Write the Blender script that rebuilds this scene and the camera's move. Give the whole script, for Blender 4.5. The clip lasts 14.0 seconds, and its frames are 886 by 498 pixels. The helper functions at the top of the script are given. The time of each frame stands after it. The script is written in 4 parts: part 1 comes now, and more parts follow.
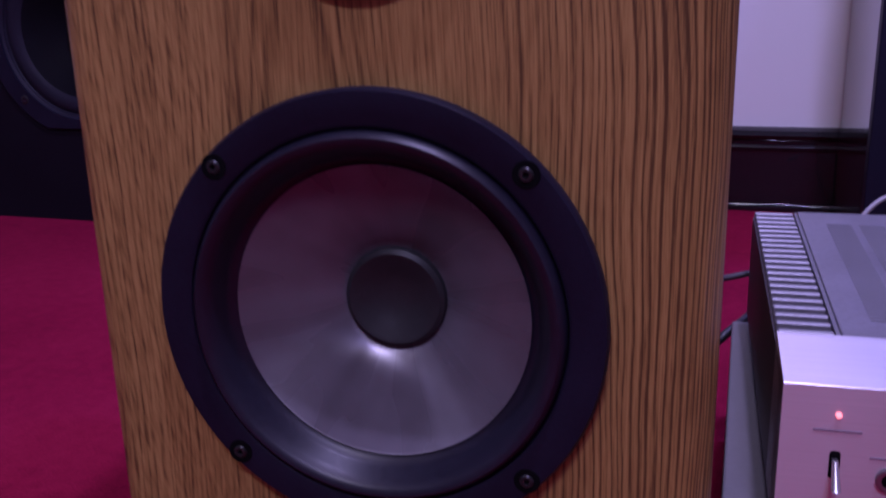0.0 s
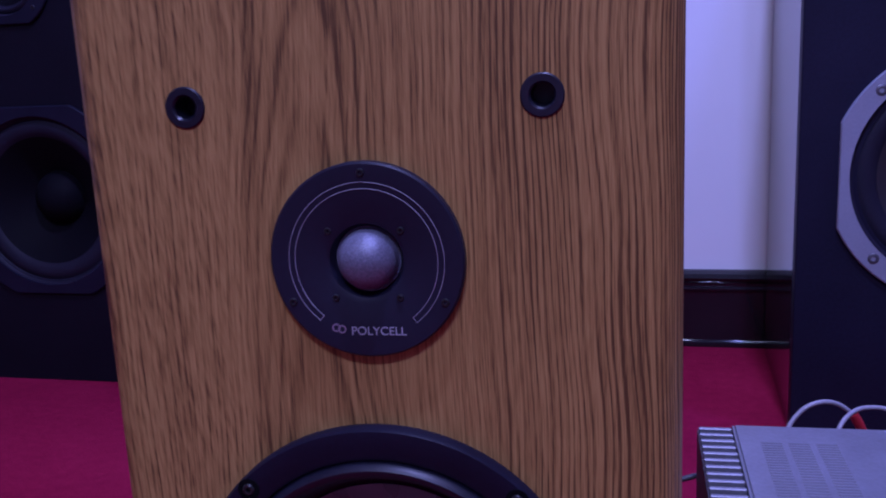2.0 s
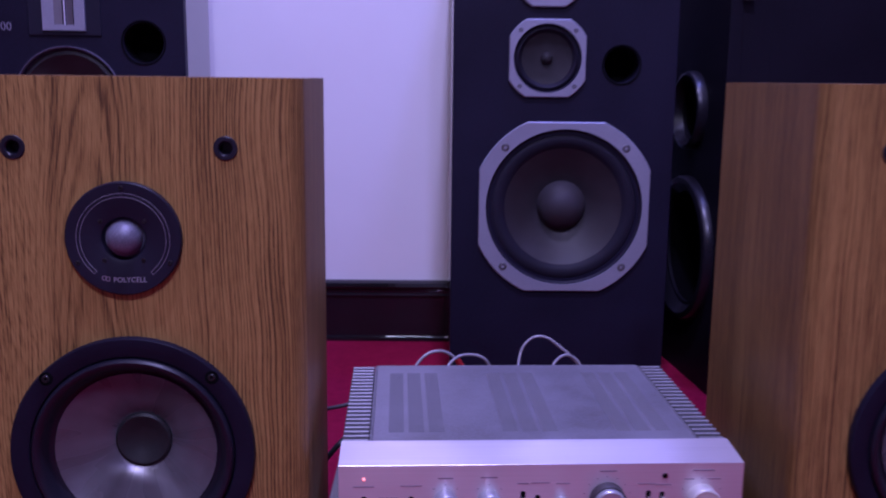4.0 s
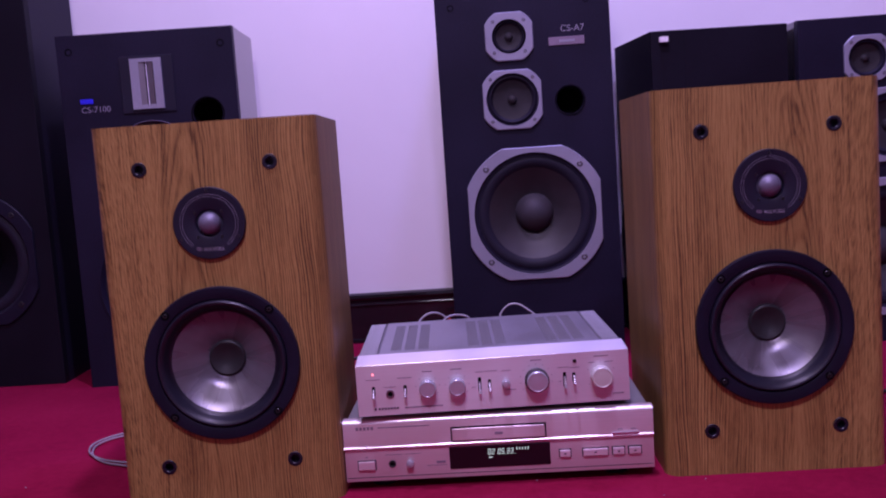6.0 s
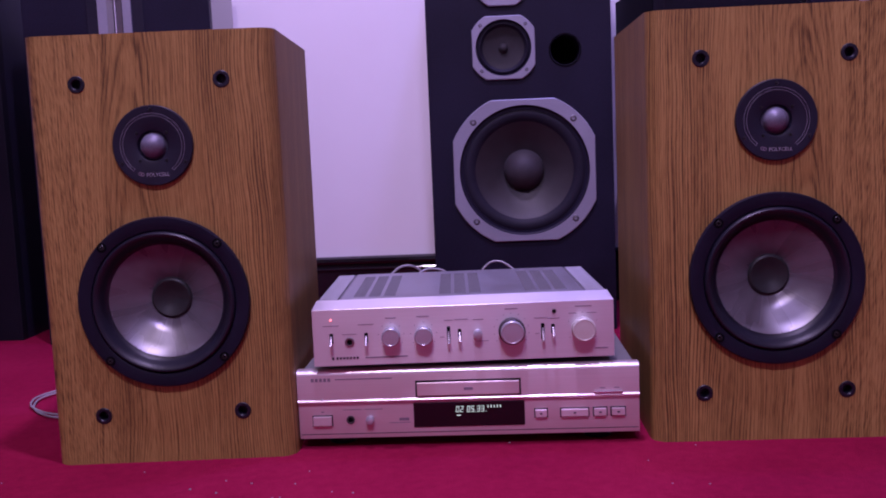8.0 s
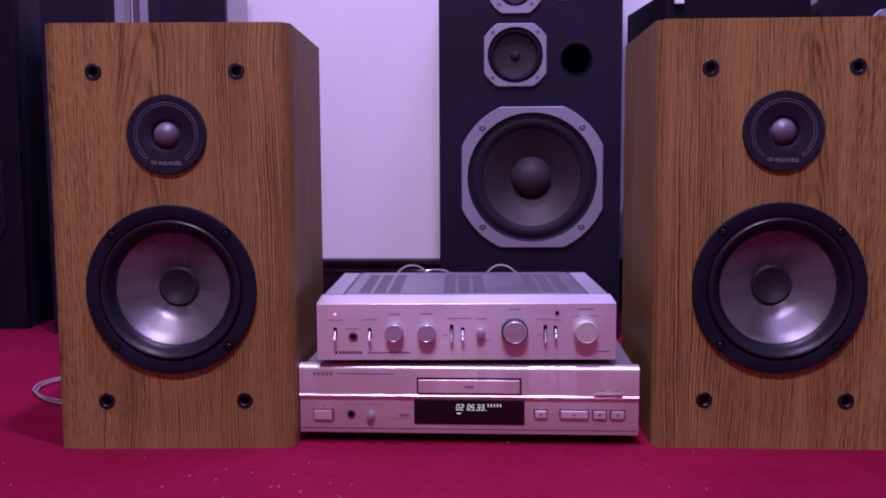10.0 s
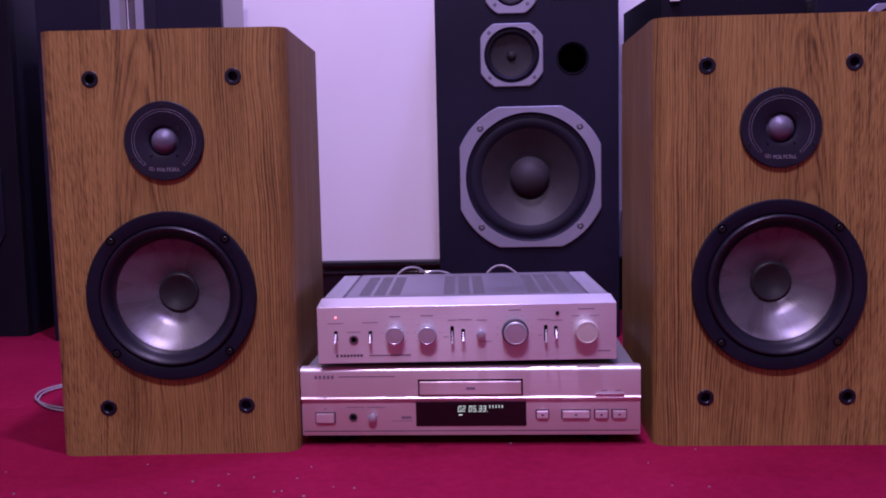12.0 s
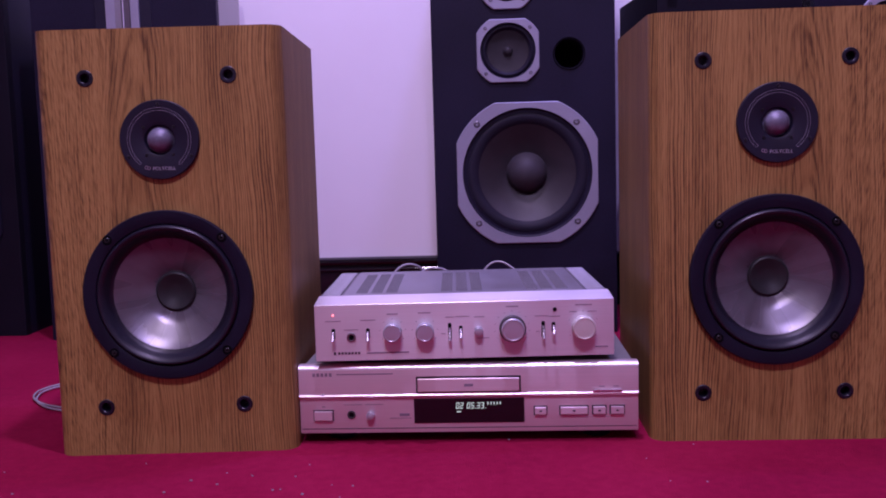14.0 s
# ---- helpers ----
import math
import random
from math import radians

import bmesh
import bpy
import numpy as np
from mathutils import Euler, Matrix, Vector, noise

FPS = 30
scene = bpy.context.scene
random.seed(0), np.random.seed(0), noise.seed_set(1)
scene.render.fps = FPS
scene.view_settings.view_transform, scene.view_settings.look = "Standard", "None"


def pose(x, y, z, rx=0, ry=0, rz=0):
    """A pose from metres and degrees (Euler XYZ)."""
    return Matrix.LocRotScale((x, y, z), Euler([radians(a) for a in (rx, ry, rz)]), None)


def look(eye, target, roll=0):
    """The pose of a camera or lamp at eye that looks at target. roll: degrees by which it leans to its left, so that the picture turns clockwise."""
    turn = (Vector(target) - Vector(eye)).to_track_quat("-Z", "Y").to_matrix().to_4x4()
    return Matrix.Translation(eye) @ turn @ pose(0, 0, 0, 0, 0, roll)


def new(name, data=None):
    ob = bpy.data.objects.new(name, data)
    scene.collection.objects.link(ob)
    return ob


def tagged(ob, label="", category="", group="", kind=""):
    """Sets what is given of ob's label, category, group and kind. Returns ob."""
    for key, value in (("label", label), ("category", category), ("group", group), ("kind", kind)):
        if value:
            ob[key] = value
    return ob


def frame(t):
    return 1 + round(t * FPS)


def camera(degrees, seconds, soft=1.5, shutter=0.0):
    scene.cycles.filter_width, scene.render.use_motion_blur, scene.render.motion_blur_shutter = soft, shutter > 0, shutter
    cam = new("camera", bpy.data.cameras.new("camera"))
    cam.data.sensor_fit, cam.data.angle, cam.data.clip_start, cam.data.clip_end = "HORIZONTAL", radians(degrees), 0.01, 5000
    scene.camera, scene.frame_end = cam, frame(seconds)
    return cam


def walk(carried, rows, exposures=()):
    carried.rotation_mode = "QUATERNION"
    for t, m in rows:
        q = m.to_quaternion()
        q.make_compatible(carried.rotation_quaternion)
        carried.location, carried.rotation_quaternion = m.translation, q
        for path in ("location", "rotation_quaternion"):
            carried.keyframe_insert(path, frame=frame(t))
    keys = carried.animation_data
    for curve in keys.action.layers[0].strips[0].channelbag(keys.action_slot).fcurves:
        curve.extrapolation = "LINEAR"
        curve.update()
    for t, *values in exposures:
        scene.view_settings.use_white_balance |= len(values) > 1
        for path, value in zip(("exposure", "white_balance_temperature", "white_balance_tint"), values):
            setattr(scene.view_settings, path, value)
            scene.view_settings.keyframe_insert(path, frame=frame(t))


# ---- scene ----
cam = camera(50.4, 14.0, soft=1.9, shutter=0.5)
PATH = [
    (0, (0.0, -0.42, 0.36), (-0.579, 1.412, -0.198), -1.6),
    (0.5, (-0.003, -0.446, 0.392), (-0.571, 1.399, -0.131), -1.2),
    (0.8, (-0.003, -0.457, 0.411), (-0.512, 1.399, -0.131), -1.6),
    (1, (-0.001, -0.46, 0.429), (-0.526, 1.403, -0.075), -2.1),
    (1.2, (0.001, -0.460, 0.458), (-0.513, 1.415, -0.009), -3.0),
    (1.5, (0.005, -0.458, 0.49), (-0.498, 1.429, 0.058), -3.7),
    (1.7, (-0.001, -0.457, 0.499), (-0.506, 1.430, 0.072), -3.3),
    (2, (-0.01, -0.474, 0.506), (-0.47, 1.425, 0.082), -2.7),
    (2.2, (-0.014, -0.501, 0.508), (-0.444, 1.409, 0.095), -1.6),
    (2.5, (-0.005, -0.556, 0.53), (-0.346, 1.381, 0.167), -0.7),
    (2.7, (0.001, -0.601, 0.543), (-0.233, 1.350, 0.173), -0.2),
    (2.8, (0.001, -0.634, 0.555), (-0.207, 1.315, 0.162), 0.0),
    (3, (0.007, -0.707, 0.58), (-0.2, 1.246, 0.198), -0.7),
    (3.1, (0.011, -0.726, 0.596), (-0.176, 1.221, 0.179), -1.1),
    (3.2, (0.021, -0.746, 0.594), (-0.149, 1.194, 0.139), -1.2),
    (3.3, (0.030, -0.757, 0.578), (-0.100, 1.177, 0.087), 0.0),
    (3.4, (0.039, -0.769, 0.562), (-0.047, 1.164, 0.055), 0.9),
    (3.5, (0.059, -0.784, 0.552), (0.003, 1.152, 0.054), 1.5),
    (3.6, (0.068, -0.789, 0.548), (0.055, 1.157, 0.084), 1.4),
    (3.7, (0.078, -0.795, 0.546), (0.098, 1.157, 0.114), 1.2),
    (5.8, (0.219, -1.336, 0.499), (0.14, 0.652, 0.297), -3.8),
    (6, (0.218, -1.311, 0.482), (0.131, 0.676, 0.271), -3.9),
    (6.2, (0.222, -1.274, 0.459), (0.129, 0.712, 0.245), -2.6),
    (6.5, (0.239, -1.234, 0.418), (0.178, 0.752, 0.187), -0.8),
    (6.7, (0.246, -1.205, 0.404), (0.210, 0.783, 0.190), -1.1),
    (6.8, (0.249, -1.197, 0.403), (0.208, 0.792, 0.200), -2.2),
    (7, (0.253, -1.195, 0.397), (0.185, 0.793, 0.186), -2.2),
    (7.2, (0.255, -1.190, 0.396), (0.179, 0.796, 0.169), -1.8),
    (7.5, (0.257, -1.196, 0.392), (0.166, 0.791, 0.182), -3.3),
    (7.7, (0.256, -1.191, 0.391), (0.163, 0.795, 0.170), -3.0),
    (10, (0.251, -1.204, 0.373), (0.148, 0.784, 0.179), -0.3),
    (10.5, (0.252, -1.204, 0.375), (0.148, 0.784, 0.182), -0.7),
    (11, (0.254, -1.204, 0.377), (0.153, 0.784, 0.189), -0.9),
    (11.5, (0.253, -1.204, 0.377), (0.151, 0.785, 0.189), -1.0),
    (12, (0.252, -1.204, 0.376), (0.149, 0.784, 0.181), -1.2),
    (12.5, (0.253, -1.205, 0.378), (0.147, 0.783, 0.178), -1.5),
    (13, (0.252, -1.206, 0.378), (0.144, 0.781, 0.176), -1.6),
    (13.5, (0.251, -1.206, 0.377), (0.147, 0.781, 0.174), -1.6),
    (14, (0.254, -1.203, 0.378), (0.154, 0.784, 0.173), -1.6),
]
walk(cam, [(t, look(eye, target, roll)) for t, eye, target, roll in PATH],
     exposures=[(0.0, -0.20, 6000, 13), (1.0, -0.11, 5450, 9), (1.5, -0.14, 4950, 8), (2.0, -0.15, 4750, 7), (2.5, -0.14, 4750, 4),
                (2.8, -0.16, 5150, 5), (3.0, -0.16, 5350, 7), (3.7, -0.12, 5400, 10), (5.8, 0.08, 6700, 24), (14.0, 0.12, 6800, 24)])

# ---------------------------------------------------------------- light
world = bpy.data.worlds.new("room_air")
scene.world = world
world.use_nodes = True
world.node_tree.nodes["Background"].inputs[0].default_value = (0.30, 0.26, 0.50, 1)
world.node_tree.nodes["Background"].inputs[1].default_value = 0.02


def ceiling_lamp(x, y, z, sx, sy, watts, colour, tx=0.0, ty=0.0):
    """A rectangular area lamp, out of view under the ceiling, that shines down, tilted by tx and ty degrees."""
    data = bpy.data.lights.new("unseen_ceiling_light", "AREA")
    data.shape, data.size, data.size_y, data.energy, data.color = "RECTANGLE", sx, sy, watts, colour
    ob = new("unseen_ceiling_light", data)
    ob.matrix_world = pose(x, y, z, tx, ty, 0)
    return ob


LILAC, BLUE, ROSE, VIOLET = (0.62, 0.51, 1.0), (0.30, 0.28, 1.0), (0.78, 0.67, 0.94), (0.50, 0.41, 1.0)
# unseen lamps, added and placed to suit the shadows, highlights and colours
LAMPS = [  # x, y, size across, size along, watts, colour, tilt
    (-0.03, -2.0, 0.30, 0.30, 42, ROSE, 0),
    (0.44, -2.0, 0.14, 0.30, 35, VIOLET, 0),
    (-1.95, -1.9, 0.20, 0.20, 4, ROSE, 0),
    (0.20, -0.35, 0.10, 0.06, 44, LILAC, 32),
    (0.65, 0.47, 0.24, 0.16, 25, BLUE, 15),
]
for lx, ly, sx, sy, watts, colour, tilt in LAMPS:
    ceiling_lamp(lx, ly, 2.64, sx, sy, watts, colour, tx=tilt)


# ---------------------------------------------------------------- materials
def nodes_of(name):
    m = bpy.data.materials.new(name)
    m.use_nodes = True
    return m, m.node_tree.nodes, m.node_tree.links, m.node_tree.nodes["Principled BSDF"]


class Graph:
    """Short hand for shader nodes."""

    def __init__(self, name):
        self.mat, self.n, self.l, self.bsdf = nodes_of(name)
        self.tc = self.n.new("ShaderNodeTexCoord")

    def put(self, socket, v):
        if hasattr(v, "links"):
            self.l.new(v, socket)
        else:
            socket.default_value = v

    def math(self, op, a, b=0.0, c=0.0):
        m = self.n.new("ShaderNodeMath")
        m.operation = op
        for i, v in enumerate((a, b, c)):
            self.put(m.inputs[i], v)
        return m.outputs[0]

    def xyz(self):
        sep = self.n.new("ShaderNodeSeparateXYZ")
        self.l.new(self.tc.outputs["Object"], sep.inputs[0])
        return sep.outputs

    def vec(self, x, y, z):
        c = self.n.new("ShaderNodeCombineXYZ")
        for i, v in enumerate((x, y, z)):
            self.put(c.inputs[i], v)
        return c.outputs[0]

    def noise(self, vector, scale, detail=3.0, rough=0.55):
        t = self.n.new("ShaderNodeTexNoise")
        self.put(t.inputs["Vector"], vector)
        t.inputs["Scale"].default_value, t.inputs["Detail"].default_value = scale, detail
        t.inputs["Roughness"].default_value = rough
        return t.outputs["Fac"]

    def ramp(self, fac, stops):
        r = self.n.new("ShaderNodeValToRGB")
        while len(r.color_ramp.elements) < len(stops):
            r.color_ramp.elements.new(0.5)
        for e, (p, c) in zip(r.color_ramp.elements, stops):
            e.position, e.color = p, (*c, 1) if len(c) == 3 else c
        self.l.new(fac, r.inputs[0])
        return r.outputs[0]

    def mix(self, fac, a, b, kind="MIX"):
        m = self.n.new("ShaderNodeMix")
        m.data_type, m.blend_type = "RGBA", kind
        self.put(m.inputs[0], fac)
        self.put(m.inputs[6], a if hasattr(a, "links") else (*a, 1))
        self.put(m.inputs[7], b if hasattr(b, "links") else (*b, 1))
        return m.outputs[2]

    def bump(self, height, strength, distance):
        b = self.n.new("ShaderNodeBump")
        b.inputs["Strength"].default_value, b.inputs["Distance"].default_value = strength, distance
        self.l.new(height, b.inputs["Height"])
        self.l.new(b.outputs[0], self.bsdf.inputs["Normal"])

    def done(self, colour=None, rough=None, metal=None, **more):
        for key, v in (("Base Color", colour), ("Roughness", rough), ("Metallic", metal), *more.items()):
            if v is not None:
                self.put(self.bsdf.inputs[key.replace("_", " ")], (*v, 1) if isinstance(v, tuple) and len(v) == 3 else v)
        return self.mat


def surface(name, colour, rough, metal=0.0, scale=40.0, vary=0.12, rvary=0.08, bump=0.0, coat=0.0, spec=0.5):
    """A plain painted, moulded or metal surface with uneven colour and gloss at two scales."""
    g = Graph(name)
    big = g.noise(g.tc.outputs["Object"], scale * 0.15, 3)
    fine = g.noise(g.tc.outputs["Object"], scale * 8, 4)
    both = g.math("MULTIPLY_ADD", fine, 0.4, g.math("MULTIPLY", big, 0.6))
    lo, hi = [tuple(min(1, c * k) for c in colour) for k in (1 - vary, 1 + vary)]
    col = g.ramp(both, [(0.35, lo), (0.65, hi)])
    r = g.math("MULTIPLY_ADD", g.math("SUBTRACT", both, 0.5), rvary * 4, rough)
    if bump:
        g.bump(fine, bump, 0.001)
    return g.done(col, r, metal, Coat_Weight=coat, Specular_IOR_Level=spec)


def oak(name, light, mid, dark, side=1, seed=0.0, gloss=0.42):
    """Oiled oak veneer of several leaves: quiet flecked grain to one side, tall arches by the middle, bold straight rings to the other; side = -1 turns the leaf over."""
    g = Graph(name)
    x, y, z = g.xyz()

    def mul(a, b):
        return g.math("MULTIPLY", a, b)

    def step(v, lo, hi, a, b):
        m = g.n.new("ShaderNodeMapRange")
        m.interpolation_type = "SMOOTHSTEP"
        for k, w in ((1, lo), (2, hi), (3, a), (4, b)):
            m.inputs[k].default_value = w
        g.l.new(v, m.inputs[0])
        return m.outputs[0]

    u = g.math("MULTIPLY_ADD", y, 0.9, mul(x, side))
    slow = g.noise(g.vec(mul(u, 6.0), seed, mul(z, 2.6)), 1.0, 2)
    wave = g.noise(g.vec(mul(u, 60.0), seed, mul(z, 8.0)), 1.0, 3)
    bent = g.math("MULTIPLY_ADD", g.math("SUBTRACT", slow, 0.5), 0.045, g.math("ADD", u, 0.030))
    # arches that stand one over another up the board
    arch = mul(g.math("ADD", z, 0.10), 0.066)
    r = g.math("SQRT", g.math("ADD", mul(bent, bent), mul(arch, arch)))
    rr = g.math("MULTIPLY_ADD", g.math("SUBTRACT", wave, 0.5), 0.0036, r)
    gap = g.noise(g.vec(mul(rr, 60.0), seed, mul(z, 1.0)), 1.0, 2)
    phase = g.math("MULTIPLY_ADD", gap, 24.0, mul(rr, 1800.0))
    ring = g.math("MULTIPLY_ADD", g.math("SINE", phase), 0.5, 0.5)
    late = g.math("POWER", ring, 2.8)
    fine_ring = g.math("MULTIPLY_ADD", g.math("SINE", mul(phase, 2.7)), 0.5, 0.5)
    # how strongly the rings stand out across the board
    across = g.math("MULTIPLY_ADD", g.math("SUBTRACT", slow, 0.5), 0.05, u)
    bold = g.math("MAXIMUM", step(across, 0.020, 0.130, 0.19, 0.37),
                  mul(step(across, -0.072, -0.050, 0.0, 0.25), step(across, -0.010, 0.035, 1.0, 0.0)))
    bold = g.math("MAXIMUM", bold, 0.10)
    patch = g.noise(g.vec(mul(u, 20.0), seed + 3.0, mul(z, 3.5)), 1.0, 2)
    bold = mul(bold, step(g.math("ABSOLUTE", bent), 0.001, 0.011, 0.40, 1.0))
    bold = mul(bold, step(patch, 0.30, 0.62, 0.60, 1.10))
    # pores: short dark dashes along the grain, broad flecks where the board is quiet
    pores = g.noise(g.vec(mul(u, 1500.0), seed, mul(z, 48.0)), 1.0, 2, 0.6)
    streak = g.noise(g.vec(mul(bent, 620.0), seed + 1.0, mul(z, 7.0)), 1.0, 3, 0.55)
    fleck = g.noise(g.vec(mul(g.math("MULTIPLY_ADD", z, 0.16, u), 420.0), seed + 2.0, mul(z, 62.0)), 1.0, 2, 0.5)
    cloud = g.noise(g.vec(mul(u, 22.0), seed + 5.0, mul(z, 2.4)), 1.0, 3)
    quiet = step(across, -0.085, -0.055, 0.62, 0.12)
    seam = mul(step(across, -0.066, -0.060, 0.0, 1.0), step(across, -0.060, -0.052, 1.0, 0.0))
    # a small knot
    kx, kz = mul(g.math("ADD", u, 0.036), 95.0), mul(g.math("SUBTRACT", z, 0.492), 38.0)
    knot = step(g.math("ADD", mul(kx, kx), mul(kz, kz)), 0.1, 1.0, 0.10, 0.0)
    fac = g.math("MULTIPLY_ADD", mul(late, bold), -0.84, 0.61)
    fac = g.math("MULTIPLY_ADD", mul(fine_ring, bold), -0.22, fac)
    fac = g.math("MULTIPLY_ADD", g.math("SUBTRACT", pores, 0.5), 0.62, fac)
    fac = g.math("MULTIPLY_ADD", g.math("SUBTRACT", streak, 0.5), 0.70, fac)
    fac = g.math("MULTIPLY_ADD", mul(g.math("SUBTRACT", fleck, 0.5), quiet), 1.0, fac)
    fac = g.math("MULTIPLY_ADD", g.math("SUBTRACT", cloud, 0.5), 0.42, fac)
    fac = g.math("SUBTRACT", g.math("MULTIPLY_ADD", seam, -0.10, fac), knot)
    col = g.ramp(fac, [(0.10, tuple(c * 0.8 for c in dark)), (0.30, dark), (0.50, mid), (0.68, light), (0.90, tuple(c * 1.12 for c in light))])
    g.bump(fac, 0.18, 0.0005)
    return g.done(col, g.math("MULTIPLY_ADD", pores, 0.2, gloss - 0.1), 0.0, Specular_IOR_Level=0.25)


def carpet_material():
    g = Graph("red_carpet_pile")
    o = g.tc.outputs["Object"]
    fine = g.noise(o, 420, 3, 0.7)
    tuft = g.noise(o, 70, 3, 0.6)
    broad = g.noise(o, 3.2, 3, 0.6)
    f = g.math("MULTIPLY_ADD", fine, 0.35, g.math("MULTIPLY_ADD", tuft, 0.25, g.math("MULTIPLY", broad, 0.4)))
    col = g.ramp(f, [(0.36, (0.19, 0.0055, 0.031)), (0.5, (0.265, 0.0085, 0.044)), (0.64, (0.335, 0.014, 0.059))])
    g.bump(g.math("ADD", fine, tuft), 0.7, 0.004)
    return g.done(col, 0.95, 0.0, Specular_IOR_Level=0.03)


def plaster_material():
    g = Graph("white_wall_paint")
    o = g.tc.outputs["Object"]
    broad, fine = g.noise(o, 1.6, 4), g.noise(o, 180, 3)
    col = g.ramp(broad, [(0.3, (0.80, 0.79, 0.80)), (0.7, (0.87, 0.86, 0.87))])
    g.bump(fine, 0.12, 0.001)
    return g.done(col, 0.55, 0.0)


def brushed(name, colour, rough, along="x", metal=0.9):
    """Satin aluminium with fine brush lines."""
    g = Graph(name)
    x, y, z = g.xyz()
    k = {"x": (4.0, 900.0, 900.0), "y": (900.0, 4.0, 900.0), "z": (900.0, 900.0, 4.0)}[along]
    lines = g.noise(g.vec(g.math("MULTIPLY", x, k[0]), g.math("MULTIPLY", y, k[1]), g.math("MULTIPLY", z, k[2])), 1.0, 2)
    smear = g.noise(g.tc.outputs["Object"], 9.0, 3)
    col = g.ramp(g.math("MULTIPLY_ADD", lines, 0.5, g.math("MULTIPLY", smear, 0.5)),
                 [(0.35, tuple(c * 0.93 for c in colour)), (0.65, tuple(min(1, c * 1.05) for c in colour))])
    g.bump(lines, 0.06, 0.0003)
    # brush lines along x spread a lamp's reflection upright
    t = g.n.new("ShaderNodeTangent")
    t.direction_type, t.axis = "RADIAL", "X"
    g.l.new(t.outputs[0], g.bsdf.inputs["Tangent"])
    return g.done(col, g.math("MULTIPLY_ADD", smear, 0.12, rough - 0.06), metal, Anisotropic=0.85)


def dusty_top():
    """Silver paint dulled by uneven dust and rubbed patches."""
    g = Graph("silver_painted_top")
    o = g.tc.outputs["Object"]
    fine, smear, patch = g.noise(o, 320.0, 3), g.noise(o, 16.0, 4, 0.65), g.noise(o, 5.5, 3)
    f = g.math("MULTIPLY_ADD", fine, 0.25, g.math("MULTIPLY_ADD", smear, 0.45, g.math("MULTIPLY", patch, 0.3)))
    col = g.ramp(f, [(0.36, (0.155, 0.148, 0.150)), (0.48, (0.215, 0.212, 0.232)), (0.62, (0.265, 0.262, 0.292))])
    g.bump(fine, 0.08, 0.0004)
    return g.done(col, g.math("MULTIPLY_ADD", smear, 0.30, 0.28), 0.4)


def cone_material():
    """Glossy mineral-filled woofer cone, which smears light into radial streaks, some of them painted in its colour."""
    g = Graph("woofer_cone_film")
    t = g.n.new("ShaderNodeTangent")
    t.direction_type, t.axis = "RADIAL", "Y"
    g.l.new(t.outputs[0], g.bsdf.inputs["Tangent"])
    x, y, z = g.xyz()
    angle = g.math("ARCTAN2", x, g.math("SUBTRACT", z, 0.2074))
    # streaks of reflected light, put into colour and gloss by angle
    glint_rays = g.noise(g.vec(g.math("COSINE", angle), g.math("SINE", angle), g.math("MULTIPLY", y, 6.0)), 3.2, 1, 0.5)
    f = g.math("MULTIPLY_ADD", g.noise(g.tc.outputs["Object"], 26.0, 4), 0.5, g.math("MULTIPLY", glint_rays, 0.5))
    col = g.ramp(f, [(0.34, (0.105, 0.098, 0.112)), (0.66, (0.165, 0.160, 0.184))])
    return g.done(col, g.math("MULTIPLY_ADD", glint_rays, 0.20, 0.18), 0.26, Anisotropic=0.85)


def glow(name, colour, power):
    g = Graph(name)
    return g.done((0.02, 0.02, 0.02), 0.4, 0.0, Emission_Color=colour, Emission_Strength=power)


OAKS = [oak("oak_veneer", (0.372, 0.226, 0.075), (0.275, 0.157, 0.050), (0.104, 0.054, 0.020), 1, 0.0),
        oak("oak_veneer_turned_leaf", (0.372, 0.226, 0.075), (0.275, 0.157, 0.050), (0.104, 0.054, 0.020), -1, 11.3)]
CARPET, PLASTER = carpet_material(), plaster_material()
# grey for the unseen walls, so that they bounce less light
UNSEENWALL = surface("unseen_wall_grey", (0.30, 0.285, 0.31), 0.6, scale=12, vary=0.06, bump=0.1)
RUBBER = surface("black_rubber", (0.0092, 0.0088, 0.0180), 0.40, vary=0.3, spec=0.42)
DULL = surface("dull_black_foam", (0.013, 0.0115, 0.022), 0.6, vary=0.3, spec=0.2)
FLANGE = surface("black_moulded_plastic", (0.0105, 0.0098, 0.0215), 0.42, vary=0.25, bump=0.15, scale=90, spec=0.16)
PLATE = surface("matt_black_plate", (0.0100, 0.0094, 0.0220), 0.5, vary=0.2, spec=0.3)
HOLE = surface("dark_inside", (0.004, 0.004, 0.005), 0.9, spec=0.05)
CONE = cone_material()
CAP = surface("grey_dust_cap", (0.024, 0.025, 0.028), 0.5, vary=0.2, spec=0.3)
DOME = surface("silvered_dome", (0.19, 0.19, 0.26), 0.40, 0.25, scale=110, vary=0.40, rvary=0.06, bump=0.35)
PAINTED = surface("silver_grey_paint", (0.30, 0.31, 0.37), 0.42, 0.25, vary=0.1)
BLACKBOX = surface("black_vinyl_cabinet", (0.0112, 0.0100, 0.0235), 0.5, vary=0.3, bump=0.2, scale=30, spec=0.16)
# darker copy of the cabinet black; its tone stands in for shade
SHADEBLACK = surface("shaded_cabinet_black", (0.0072, 0.0062, 0.0120), 0.55, vary=0.3, bump=0.2, scale=30, spec=0.12)
RINGBLACK = surface("satin_black_ring", (0.010, 0.009, 0.014), 0.30, vary=0.2, spec=0.35)
GLOSSBOX = surface("dark_lacquered_side", (0.012, 0.010, 0.014), 0.13, vary=0.3, rvary=0.01, spec=1.0, coat=0.35)
